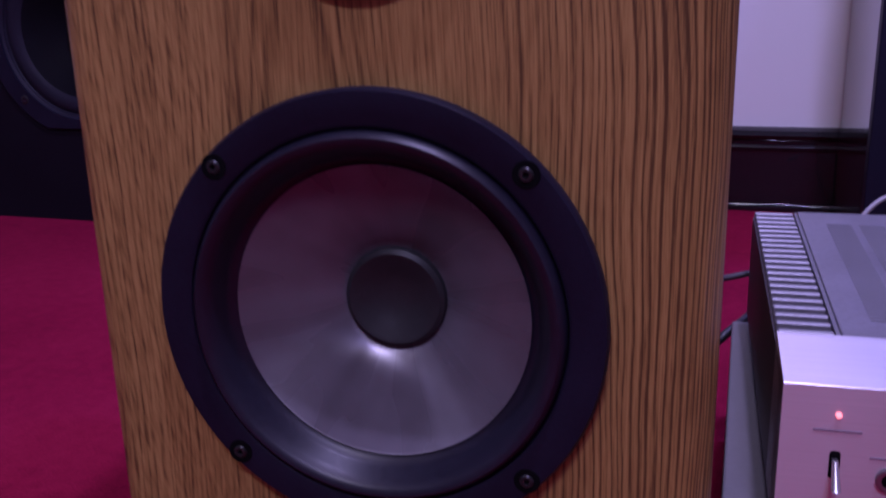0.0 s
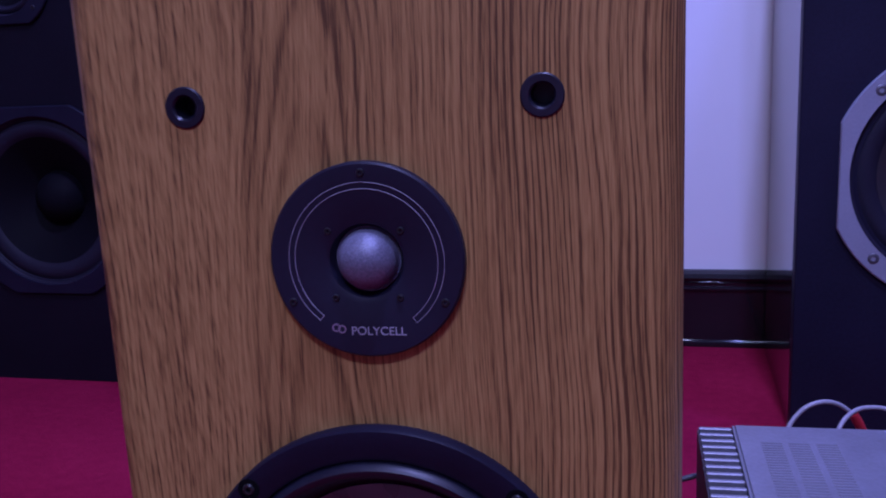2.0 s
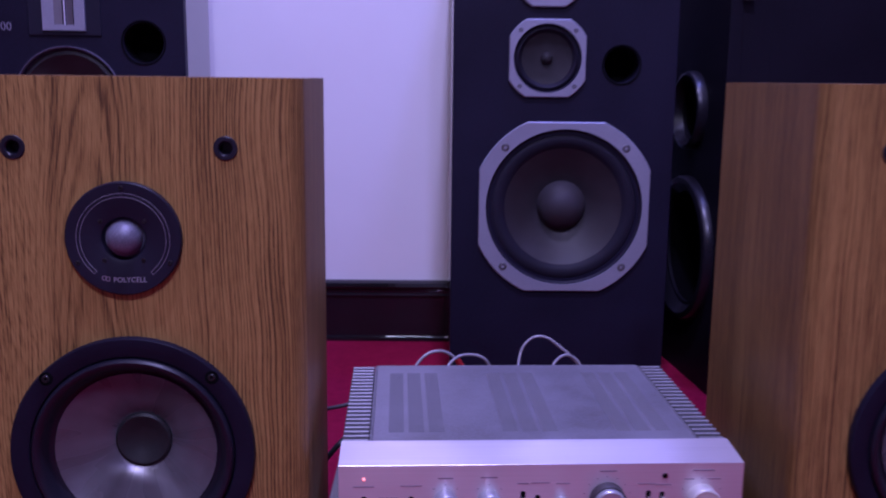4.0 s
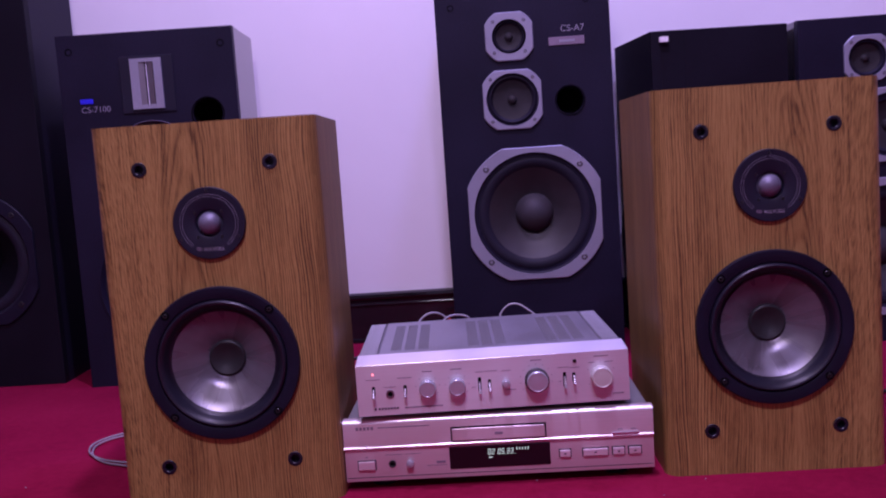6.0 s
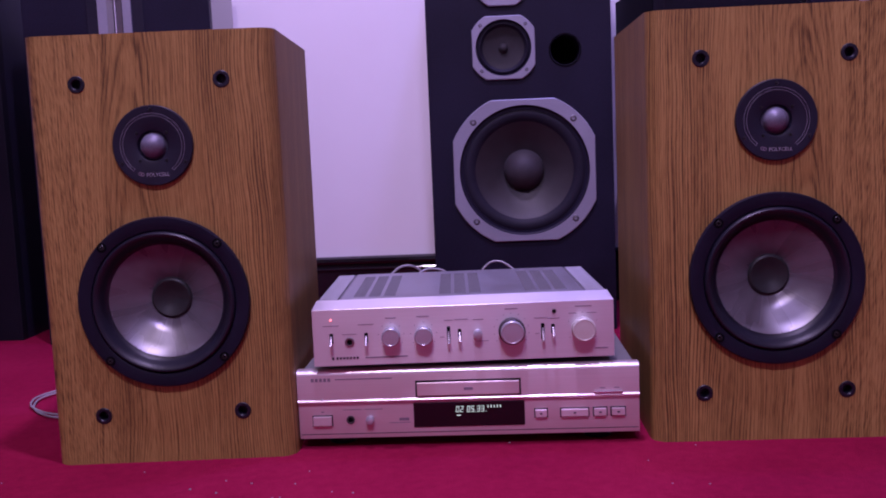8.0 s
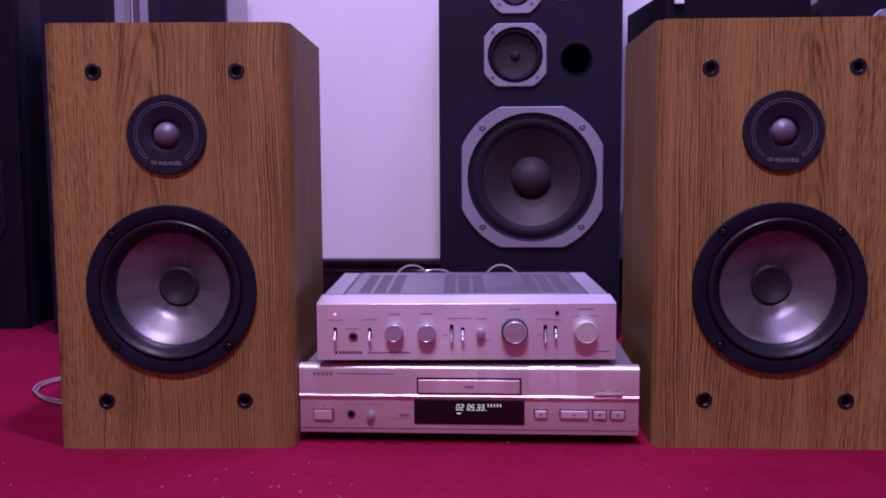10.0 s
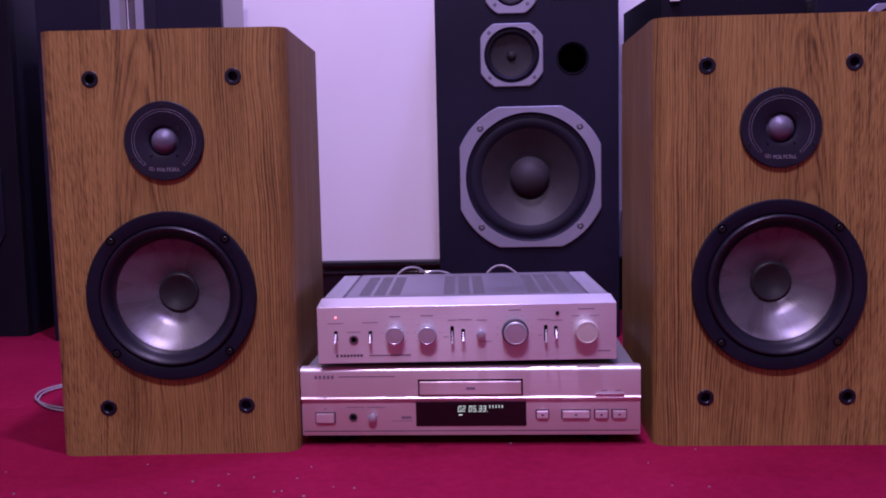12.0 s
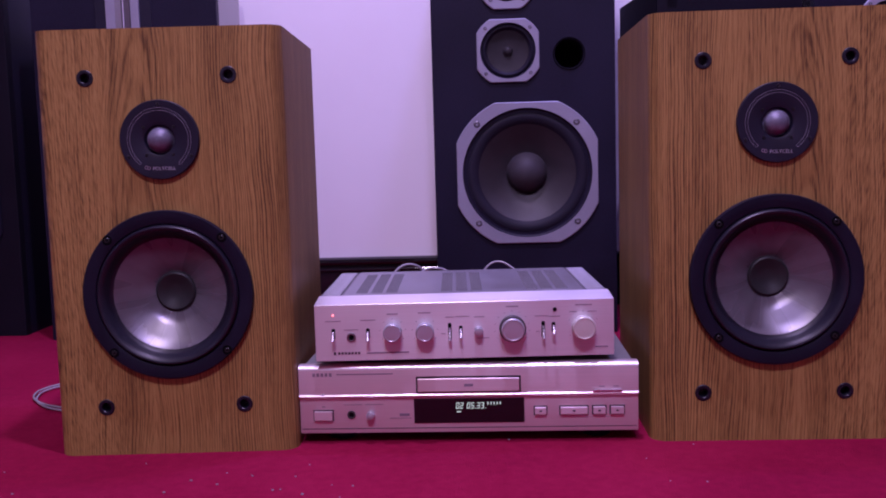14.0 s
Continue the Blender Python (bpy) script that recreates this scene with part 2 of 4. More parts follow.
PAPER = surface("dark_paper_cone", (0.025, 0.022, 0.027), 0.5, vary=0.3, bump=0.3, scale=120)
PAPERCAP = surface("dark_dust_dome", (0.040, 0.036, 0.044), 0.62, vary=0.2, spec=0.3)
MESHCONE = surface("dark_woven_cone", (0.022, 0.020, 0.024), 0.6, vary=0.4, bump=0.5, scale=200, spec=0.3)
DARKPAPER = surface("black_paper_cone", (0.0045, 0.004, 0.007), 0.7, vary=0.3, spec=0.08)
DARKSCREW = surface("blackened_screw", (0.02, 0.02, 0.022), 0.35, 0.3)
TILE = surface("polished_black_tile", (0.010, 0.009, 0.012), 0.05, vary=0.3, rvary=0.02)
ALU = brushed("brushed_aluminium_face", (0.70, 0.66, 0.69), 0.30, metal=0.60)
ALUTOP = dusty_top()
CHAMPAGNE = brushed("champagne_aluminium", (0.67, 0.535, 0.57), 0.29, metal=0.50)
KNOB = surface("turned_aluminium", (0.50, 0.51, 0.56), 0.30, 0.55, vary=0.04, rvary=0.01)
KNOBPALE = surface("pale_knob_cap", (0.62, 0.61, 0.57), 0.4, 0.3, vary=0.06)
# paler, shinier champagne that paints the lamp highlight along an edge
EDGEGLINT = surface("champagne_edge_glint", (0.90, 0.82, 0.84), 0.36, 0.8, vary=0.05, rvary=0.015)
CHROME = surface("chrome", (0.80, 0.80, 0.82), 0.10, 1.0, vary=0.04)
SATIN = surface("satin_nickel_lever", (0.66, 0.65, 0.68), 0.25, 0.85, vary=0.04)
FRAMESCREW = surface("tarnished_screw", (0.13, 0.125, 0.14), 0.4, 0.6)
STEEL = surface("zinc_screw", (0.30, 0.29, 0.31), 0.35, 0.9)
DARKSIDE = surface("dark_brown_steel", (0.045, 0.038, 0.042), 0.5, vary=0.2)
GREYSIDE = surface("grey_painted_steel", (0.16, 0.155, 0.16), 0.5, vary=0.12)
VENT = surface("shaded_slot", (0.150, 0.147, 0.158), 0.6)
INK = surface("grey_print", (0.22, 0.17, 0.22), 0.6)
DARKINK = surface("dark_print", (0.05, 0.03, 0.05), 0.6)
RINGINK = surface("faded_silver_print", (0.30, 0.29, 0.34), 0.6)
DIMRING = surface("dull_grey_ring", (0.105, 0.10, 0.14), 0.5)
FADEDINK = surface("worn_print", (0.20, 0.19, 0.25), 0.6)
WHITEINK = surface("white_print", (0.62, 0.60, 0.66), 0.6)
BLUEBADGE = surface("blue_badge", (0.03, 0.03, 0.75), 0.3)
GLASSBLACK = surface("smoked_display_window", (0.006, 0.005, 0.008), 0.10)
CABLE = surface("clear_grey_cable", (0.30, 0.285, 0.31), 0.25, vary=0.2)
BLACKCABLE = surface("black_cable", (0.015, 0.015, 0.017), 0.4)
REDPLUG = surface("red_plug", (0.55, 0.03, 0.05), 0.35)
WHITECARD = surface("white_sticker", (0.8, 0.79, 0.8), 0.6)
DIGITS = glow("display_segments", (0.75, 0.95, 1.0, 1), 0.8)
LED = glow("red_led", (1.0, 0.20, 0.26, 1), 3.0)


# ---------------------------------------------------------------- geometry helpers
def part(name, bm, material, parent=None, label="", smooth=False):
    me = bpy.data.meshes.new(name)
    bmesh.ops.recalc_face_normals(bm, faces=bm.faces[:])
    bm.to_mesh(me)
    bm.free()
    me.materials.append(material)
    if smooth:
        for p in me.polygons:
            p.use_smooth = True
        me.set_sharp_from_angle(angle=radians(38))
    ob = new(name, me)
    ob.parent = parent
    if label:
        ob["label"] = label
    return ob


def thing(name, m, label, category, group="", kind=""):
    ob = new(name)
    ob.empty_display_size = 0.05
    ob.matrix_world = m
    return tagged(ob, label, category, group, kind)


def add_box(bm, x0, x1, y0, y1, z0, z1, bevel=0.0, segs=2):
    made = bmesh.ops.create_cube(bm, size=1.0)["verts"]
    for v in made:
        v.co = Vector(((x0 + x1) / 2 + v.co.x * (x1 - x0), (y0 + y1) / 2 + v.co.y * (y1 - y0), (z0 + z1) / 2 + v.co.z * (z1 - z0)))
    if bevel:
        edges = list({e for v in made for e in v.link_edges})
        bmesh.ops.bevel(bm, geom=edges, offset=bevel, segments=segs, profile=0.5, affect="EDGES")
    return bm


def box(*args, **kw):
    return add_box(bmesh.new(), *args, **kw)


def lathe(profile, cx=0.0, cz=0.0, segs=64, bm=None, closed=False):
    """Turns (radius, y) pairs about an axis along y through (cx, cz); a radius of 0 closes it to a point."""
    bm = bm or bmesh.new()
    rows = []
    for r, y in profile:
        if r < 1e-6:
            rows.append([bm.verts.new((cx, y, cz))])
        else:
            rows.append([bm.verts.new((cx + r * math.cos(2 * math.pi * i / segs), y, cz + r * math.sin(2 * math.pi * i / segs))) for i in range(segs)])
    pairs = list(zip(rows, rows[1:]))
    if closed:
        pairs.append((rows[-1], rows[0]))
    for a, b in pairs:
        for i in range(segs):
            j = (i + 1) % segs
            if len(a) == 1 and len(b) == 1:
                continue
            if len(a) == 1:
                bm.faces.new((a[0], b[i], b[j]))
            elif len(b) == 1:
                bm.faces.new((a[i], a[j], b[0]))
            else:
                bm.faces.new((a[i], a[j], b[j], b[i]))
    return bm


def holed_plate(half, cut, hole, cx, cz, y0, y1, segs=96, lip=0.0015):
    """A square plate with bowed cut corners and a round hole: half its side, how far a corner is cut, the hole's radius; y0 is its front."""
    bm = bmesh.new()
    bow = 0.5 * (math.hypot(half, half - cut) + (2 * half - cut) / math.sqrt(2))
    turn = math.acos(half / bow)
    angles = sorted({round(2 * math.pi * i / segs, 5) for i in range(segs)} | {
        round((k * math.pi / 2 + e * turn) % (2 * math.pi), 5) for k in range(4) for e in (-1, 1)})
    rows = []
    for inset, y in ((None, y1), (0.0, y1), (0.0, y0 + lip), (lip, y0), (None, y0)):
        row = []
        for a in angles:
            c, s = math.cos(a), math.sin(a)
            r = hole if inset is None else min((half - inset) / max(abs(c), abs(s), 1e-9), bow - inset)
            row.append(bm.verts.new((cx + r * c, y, cz + r * s)))
        rows.append(row)
    n = len(angles)
    for a, b in zip(rows, rows[1:] + rows[:1]):
        for i in range(n):
            bm.faces.new((a[i], a[(i + 1) % n], b[(i + 1) % n], b[i]))
    return bm


def cabinet(w, d, h, radius, holes, depth=0.05, corner_segs=7, backed=True):
    """A box that stands on z = 0 with its front in y = 0, round upright front edges, and round holes (x, z, r) let into the front."""
    bm = bmesh.new()
    sec = []
    for i in range(corner_segs + 1):
        a = math.pi / 2 * i / corner_segs
        sec.append((w / 2 - radius + radius * math.sin(a), radius - radius * math.cos(a)))
    sec += [(w / 2, d), (-w / 2, d)] + [(-x, y) for x, y in reversed(sec)]
    low = [bm.verts.new((x, y, 0)) for x, y in sec]
    top = [bm.verts.new((x, y, h)) for x, y in sec]
    n = len(sec)
    for i in range(n - 1):
        if backed or i != corner_segs + 1:
            bm.faces.new((low[i], low[i + 1], top[i + 1], top[i]))
    bm.faces.new(low)
    bm.faces.new(top)
    front = [bm.edges.get((low[0], low[-1])), bm.edges.get((top[0], top[-1])), bm.edges.get((low[0], top[0])), bm.edges.get((low[-1], top[-1]))]
    for hx, hz, hr in holes:
        k = 48 if hr > 0.02 else 20
        ring = [bm.verts.new((hx + hr * math.cos(2 * math.pi * i / k), 0, hz + hr * math.sin(2 * math.pi * i / k))) for i in range(k)]
        back = [bm.verts.new((v.co.x, depth, v.co.z)) for v in ring]
        for i in range(k):
            front.append(bm.edges.new((ring[i], ring[(i + 1) % k])))
        for i in range(k):
            bm.faces.new((ring[i], back[i], back[(i + 1) % k], ring[(i + 1) % k]))
        bm.faces.new(back)
    bmesh.ops.triangle_fill(bm, edges=front, use_beauty=True, use_dissolve=False, normal=(0, -1, 0))
    return bm


def screw(parent, x, z, y, r=0.0035, mat=None, name="screw"):
    bm = lathe([(r, y + 0.003), (r, y), (r * 0.8, y - 0.0008), (r * 0.45, y - 0.0008), (r * 0.35, y + 0.0008), (0, y + 0.0008)], x, z, 14)
    return part(name, bm, mat or STEEL, parent, smooth=True)


def lettering(text, size, m, mat, parent=None, name="lettering", thick=0.0002, align="CENTER", spread=1.0):
    """Words in the built-in font as a flat mesh, upright and facing -y, its baseline at the place of m."""
    cu = bpy.data.curves.new(name, "FONT")
    cu.body, cu.size, cu.extrude, cu.align_x, cu.space_character = text, size, thick, align, spread
    tmp = bpy.data.objects.new("tmp_words", cu)
    scene.collection.objects.link(tmp)
    bpy.context.view_layer.update()
    me = bpy.data.meshes.new_from_object(tmp.evaluated_get(bpy.context.evaluated_depsgraph_get()))
    bpy.data.objects.remove(tmp)
    me.transform(m @ pose(0, 0, 0, 90, 0, 0))
    me.materials.clear()
    me.materials.append(mat)
    ob = new(name, me)
    ob.parent = parent
    return ob


def tube(name, points, r, mat, parent=None, res=8):
    """A smooth cable through a few points, as a mesh."""
    cu = bpy.data.curves.new(name, "CURVE")
    cu.dimensions, cu.bevel_depth, cu.bevel_resolution, cu.resolution_u, cu.use_fill_caps = "3D", r, 3, res, True
    sp = cu.splines.new("BEZIER")
    sp.bezier_points.add(len(points) - 1)
    for b, p in zip(sp.bezier_points, points):
        b.co, b.handle_left_type, b.handle_right_type = p, "AUTO", "AUTO"
    tmp = bpy.data.objects.new("tmp_tube", cu)
    scene.collection.objects.link(tmp)
    bpy.context.view_layer.update()
    me = bpy.data.meshes.new_from_object(tmp.evaluated_get(bpy.context.evaluated_depsgraph_get()))
    bpy.data.objects.remove(tmp)
    for p in me.polygons:
        p.use_smooth = True
    me.materials.clear()
    me.materials.append(mat)
    ob = new(name, me)
    ob.parent = parent
    return ob


# ---------------------------------------------------------------- the room
X0, X1, Y0, Y1, TOP = -2.6, 3.0, -3.6, 1.076, 2.7


def structure(name, bm, mat, label):
    return tagged(part(name, bm, mat), label, name.split("_")[0], kind="structure")


structure("floor", box(X0 - 0.1, X1 + 0.1, Y0 - 0.1, Y1 + 0.1, -0.1, 0.0), CARPET, "dull crimson red short-pile carpet floor")
structure("wall_north", box(X0 - 0.1, X1 + 0.1, Y1, Y1 + 0.12, 0.0, TOP), PLASTER, "plain white painted wall behind the loudspeakers")
# south, west and east walls are out of view, grey to cut bounced light
structure("wall_south", box(X0 - 0.1, X1 + 0.1, Y0 - 0.12, Y0, 0.0, TOP), UNSEENWALL, "unseen grey wall added across the room")
structure("wall_west", box(X0 - 0.12, X0, Y0, Y1, 0.0, TOP), UNSEENWALL, "unseen grey side wall added to close the room")
structure("wall_east", box(X1, X1 + 0.12, Y0, Y1, 0.0, TOP), UNSEENWALL, "unseen grey side wall added to close the room")
structure("ceiling", box(X0 - 0.1, X1 + 0.1, Y0 - 0.1, Y1 + 0.1, TOP, TOP + 0.1), PLASTER, "plain white ceiling")


def skirting_tile(length):
    """A polished tile with a bead along its top and its foot."""
    prof = [(0, 0), (-0.016, 0), (-0.0165, 0.004), (-0.0163, 0.0095), (-0.0150, 0.0112), (-0.012, 0.0118), (-0.012, 0.094), (-0.0150, 0.0955), (-0.0158, 0.0985), (-0.0145, 0.1015), (-0.012, 0.1025), (-0.012, 0.108), (-0.016, 0.111), (-0.019, 0.117), (-0.017, 0.124), (-0.010, 0.128), (0, 0.128)]
    bm = bmesh.new()
    a = [bm.verts.new((0, y, z)) for y, z in prof]
    b = [bm.verts.new((length, y, z)) for y, z in prof]
    for i in range(len(prof)):
        j = (i + 1) % len(prof)
        bm.faces.new((a[i], a[j], b[j], b[i]))
    bm.faces.new(a)
    bm.faces.new(b)
    return bm


skirt = thing("baseboard", pose(X0, Y1, 0), "polished black tile skirting along the foot of the wall", "baseboard", kind="structure")
tile = part("tile", skirting_tile(0.397), TILE, skirt, smooth=True)
for i in range(1, 14):
    ob = new("tile", tile.data)
    ob.parent, ob.location = skirt, (0.4 * i, 0, 0)

# assumed fixture frames over the unseen lamps
for lx, ly, sx, sy, watts, colour, tilt in LAMPS:
    lamp = thing("assumed_light_panel", pose(lx, ly, TOP), "assumed white-framed ceiling light panel, out of view", "ceiling light")
    part("frame", box(-sx / 2 - 0.01, sx / 2 + 0.01, -sy / 2 - 0.01, sy / 2 + 0.01, -0.045, 0.0, bevel=0.004), WHITECARD, lamp)


# ---------------------------------------------------------------- oak loudspeakers
SPK_W, SPK_D, SPK_H = 0.309, 0.285, 0.541
WZ, TZ = 0.2074, 0.403
SOCKETS = [(-0.0897, 0.481), (0.0885, 0.481), (-0.0890, 0.063), (0.0885, 0.063)]


def oak_speaker(m, label, veneer):
    sp = thing("bookshelf_speaker", m, label, "loudspeaker", "pair of oak loudspeakers")
    holes = [(0, WZ, 0.097), (0, TZ, 0.030)] + [(x, z, 0.0085) for x, z in SOCKETS]
    part("cabinet", cabinet(SPK_W, SPK_D, SPK_H, 0.021, holes), veneer, sp)
    # woofer
    w = part("woofer_frame", lathe([(0.096, 0.010), (0.1075, 0.001), (0.1079, -0.0065), (0.1066, -0.0086), (0.0925, -0.0090), (0.0908, -0.0080), (0.0888, -0.002), (0.0885, 0.012)], 0, WZ, 96), FLANGE, sp, "broad black woofer ring", True)
    part("surround", lathe([(0.0900, 0.002), (0.0896, -0.0070), (0.0884, -0.0106), (0.0866, -0.0122), (0.0844, -0.0120), (0.0820, -0.0098), (0.0796, -0.0058), (0.0772, -0.0008), (0.0748, 0.0032), (0.0712, 0.0046)], 0, WZ, 96), RUBBER, w, "black rubber surround", True)
    part("cone", lathe([(0.0722, 0.0032), (0.0712, 0.0040), (0.058, 0.0118), (0.044, 0.0203), (0.0315, 0.0275), (0.0300, 0.0290), (0.0255, 0.0318)], 0, WZ, 96), CONE, w, "glossy smoke-grey woofer cone", True)
    part("dust_cap", lathe([(0.0262, 0.0316), (0.0255, 0.0285), (0.0232, 0.0268), (0.0208, 0.0276), (0.014, 0.0316), (0.0065, 0.0338), (0, 0.0343)], 0, WZ, 48), CAP, w, "dull grey dished dust cap", True)
    for a in (45, 135, 225, 315):
        c, s = 0.1015 * math.cos(radians(a)), 0.1015 * math.sin(radians(a))
        part("screw_recess", lathe([(0.0062, -0.0088), (0.0060, -0.0093), (0, -0.0092)], c, WZ + s, 24), HOLE, w)
        screw(w, c, WZ + s, -0.0094, 0.0034, DARKSCREW)
    # tweeter
    t = part("tweeter_plate", lathe([(0.0496, 0.0005), (0.0496, -0.0050), (0.0486, -0.0062), (0.0220, -0.0060), (0.0190, -0.0048), (0.0170, 0.0005), (0.0165, 0.0050)], 0, TZ, 80), PLATE, sp, "round matt black tweeter plate", True)
    part("dome", lathe([(0.0172, 0.0020), (0.0166, 0.0000), (0.0158, 0.0004), (0.0153, -0.0022), (0.0140, -0.0062), (0.0115, -0.0098), (0.0079, -0.0124), (0.0040, -0.0137), (0, -0.0141)], 0, TZ, 48), DOME, t, "silvery translucent tweeter dome", True)
    for r in (0.0396, 0.0364):
        pts = [(r * math.cos(radians(a)), -0.0062, TZ + r * math.sin(radians(a))) for a in range(-52, 233, 6)]
        tube("printed_ring", pts, 0.00016, RINGINK, t, 2)
    for a in (-52, 230):
        c, s = math.cos(radians(a)), math.sin(radians(a))
        tube("printed_tick", [(r * c, -0.0062, TZ + r * s) for r in (0.0364, 0.0396)], 0.00016, RINGINK, t, 2)
    lettering("POLYCELL", 0.0062, pose(0.0045, -0.0063, TZ - 0.0378), RINGINK, t)
    for i in range(2):
        part("logo_mark", lathe([(0.0022, -0.0056), (0.0022, -0.0063), (0.0014, -0.0063), (0.0014, -0.0056)], -0.0175 + 0.003 * i, TZ - 0.0342 - 0.0008 * i, 16), INK, t)
    for a in (90, 208, 332):
        screw(t, 0.0443 * math.cos(radians(a)), TZ + 0.0443 * math.sin(radians(a)), -0.0062, 0.0022, DARKSCREW)
    for x, z in ((-0.0185, 0.0155), (0.0185, 0.0155), (-0.0165, -0.0185), (0.0165, -0.0185)):
        screw(t, x, TZ + z, -0.0062, 0.0019, DARKSCREW, "rivet")
    for x, z in SOCKETS:
        s = part("grille_socket", lathe([(0.0105, 0.0008), (0.0105, -0.0008), (0.0098, -0.0014), (0.0066, -0.0014), (0.0056, -0.0002), (0.0052, 0.014), (0, 0.014)], x, z, 28), RUBBER, sp, "black rubber grille socket", True)
    return sp


oak_speaker(pose(-0.1545, -0.036, 0, 0, 0, 2.8), "oak-veneered two-way bookshelf loudspeaker standing on red carpet", OAKS[0])
oak_speaker(pose(0.6107, -0.0115, 0, 0, 0, 0.0), "oak-veneered two-way bookshelf loudspeaker standing on red carpet", OAKS[1])


# ---------------------------------------------------------------- disc player
def disc_player(m):
    p = thing("disc_player", m, "champagne-silver compact disc player with lit display under the amplifier", "disc player")
    W, Z0, Z1, D = 0.440, 0.014, 0.105, 0.29
    part("case", box(0.004, W - 0.004, 0.012, D, Z0 + 0.002, Z1 - 0.003, bevel=0.0015), GREYSIDE, p, "grey painted steel case")
    f = part("front_panel", bmesh.new(), CHAMPAGNE, p)
    bm = bmesh.new()
    # the front steps in below a ridge at two thirds of its height
    prof = [(0.012, Z0), (0.001, Z0), (0.0, Z0 + 0.003), (0.0, 0.0605), (-0.0025, 0.0613), (-0.0041, 0.0626), (-0.0047, 0.0643), (-0.0041, 0.0657), (-0.0030, 0.0664), (-0.0030, 0.0985), (-0.0026, 0.1008), (-0.0014, 0.1028), (0.0004, 0.1042), (0.0026, 0.1049), (0.0050, Z1), (0.012, Z1)]
    a = [bm.verts.new((0, y, z)) for y, z in prof]
    b = [bm.verts.new((W, y, z)) for y, z in prof]
    for i in range(len(prof)):
        j = (i + 1) % len(prof)
        bm.faces.new((a[i], a[j], b[j], b[i]))
    bm.faces.new(a)
    bm.faces.new(b)
    bmesh.ops.recalc_face_normals(bm, faces=bm.faces[:])
    bm.to_mesh(f.data)
    bm.free()
    # ridge and top edge take the paler material for their highlight lines
    f.data.materials.append(EDGEGLINT)
    for poly in f.data.polygons:
        poly.use_smooth = True
        if 0.0606 < poly.center.z < 0.0664 or 0.0995 < poly.center.z < 0.10499:
            poly.material_index = 1
    f.data.set_sharp_from_angle(angle=radians(40))
    part("lower_groove", box(0.002, W - 0.002, -0.0003, 0.001, Z0 + 0.0055, Z0 + 0.0064), DARKINK, f)
    part("tray_recess", box(0.1538, 0.2897, -0.0034, -0.0020, 0.0674, 0.0890, bevel=0.0004), HOLE, f)
    t = part("disc_tray", box(0.1558, 0.2877, -0.0064, -0.0030, 0.0690, 0.0868, bevel=0.0012), CHAMPAGNE, p, "champagne disc tray door")
    part("logo_mark", box(0.2165, 0.2280, -0.0067, -0.0062, 0.0760, 0.0795), INK, t)
    d = part("display_window", box(0.1500, 0.2938, -0.0012, 0.003, 0.0262, 0.0590, bevel=0.0010), GLASSBLACK, p, "smoked black display window")
    on = {"0": "abcdef", "2": "abged", "5": "afgcd", "3": "abgcd"}
    bm = bmesh.new()
    w, h, t = 0.0037, 0.0078, 0.00070
    bars = {"a": (0, w, h - t, h), "g": (0, w, h / 2 - t / 2, h / 2 + t / 2), "d": (0, w, 0, t), "f": (0, t, h / 2, h), "b": (w - t, w, h / 2, h), "e": (0, t, 0, h / 2), "c": (w - t, w, 0, h / 2)}
    for ch, x in zip("020533", (0.2050, 0.2103, 0.2190, 0.2243, 0.2318, 0.2371)):
        for seg in on[ch]:
            x0, x1, z0, z1 = bars[seg]
            before = len(bm.verts)
            add_box(bm, x + x0, x + x1, -0.0016, -0.0012, 0.0455 + z0, 0.0455 + z1)
            bm.verts.ensure_lookup_table()
            for v in bm.verts[before:]:
                v.co.x += (v.co.z - 0.0455) * 0.12
    for x in (0.2294, 0.2430):
        add_box(bm, x, x + 0.0009, -0.0016, -0.0012, 0.0455, 0.0464)
    part("lit_digits", bm, DIGITS, d)
    for i in range(5):
        part("lit_bar", box(0.2460 + 0.0040 * i, 0.2472 + 0.0040 * i, -0.0016, -0.0012, 0.0505, 0.0540), DIGITS, d)
    part("lit_bar", box(0.2060, 0.2110, -0.0016, -0.0012, 0.0408, 0.0420), DIGITS, d)
    for x0, x1, z0, z1 in ((0.0188, 0.0430, 0.0318, 0.0442), (0.3070, 0.3220, 0.0365, 0.0465), (0.3400, 0.3750, 0.0365, 0.0465), (0.3820, 0.3980, 0.0365, 0.0465), (0.4045, 0.4215, 0.0365, 0.0465)):
        part("button_gap", box(x0 - 0.0014, x1 + 0.0014, -0.0006, 0.002, z0 - 0.0012, z1 + 0.0012), DARKINK, f)
        k = part("button", box(x0, x1, -0.0045, 0.002, z0, z1, bevel=0.0009), CHAMPAGNE, p)
        if x0 > 0.1:
            xc = (x0 + x1) / 2
            part("button_mark", box(xc - 0.0016, xc + 0.0016, -0.0048, -0.0044, (z0 + z1) / 2 - 0.001, (z0 + z1) / 2 + 0.001), DARKINK, k)
    part("slim_key", box(0.3820, 0.4190, -0.0066, 0.001, 0.0668, 0.0694, bevel=0.0008), CHROME, p, "slim bright metal key")
    part("headphone_socket", lathe([(0.0055, 0.001), (0.0055, -0.0012), (0.0045, -0.0016), (0.0034, -0.0012), (0.0032, 0.008), (0, 0.008)], 0.0675, 0.0385, 24), DARKSIDE, p, smooth=True)
    part("socket_hole", lathe([(0.0040, -0.0010), (0.0036, -0.0006), (0, -0.0006)], 0.0675, 0.0385, 20), HOLE, p)
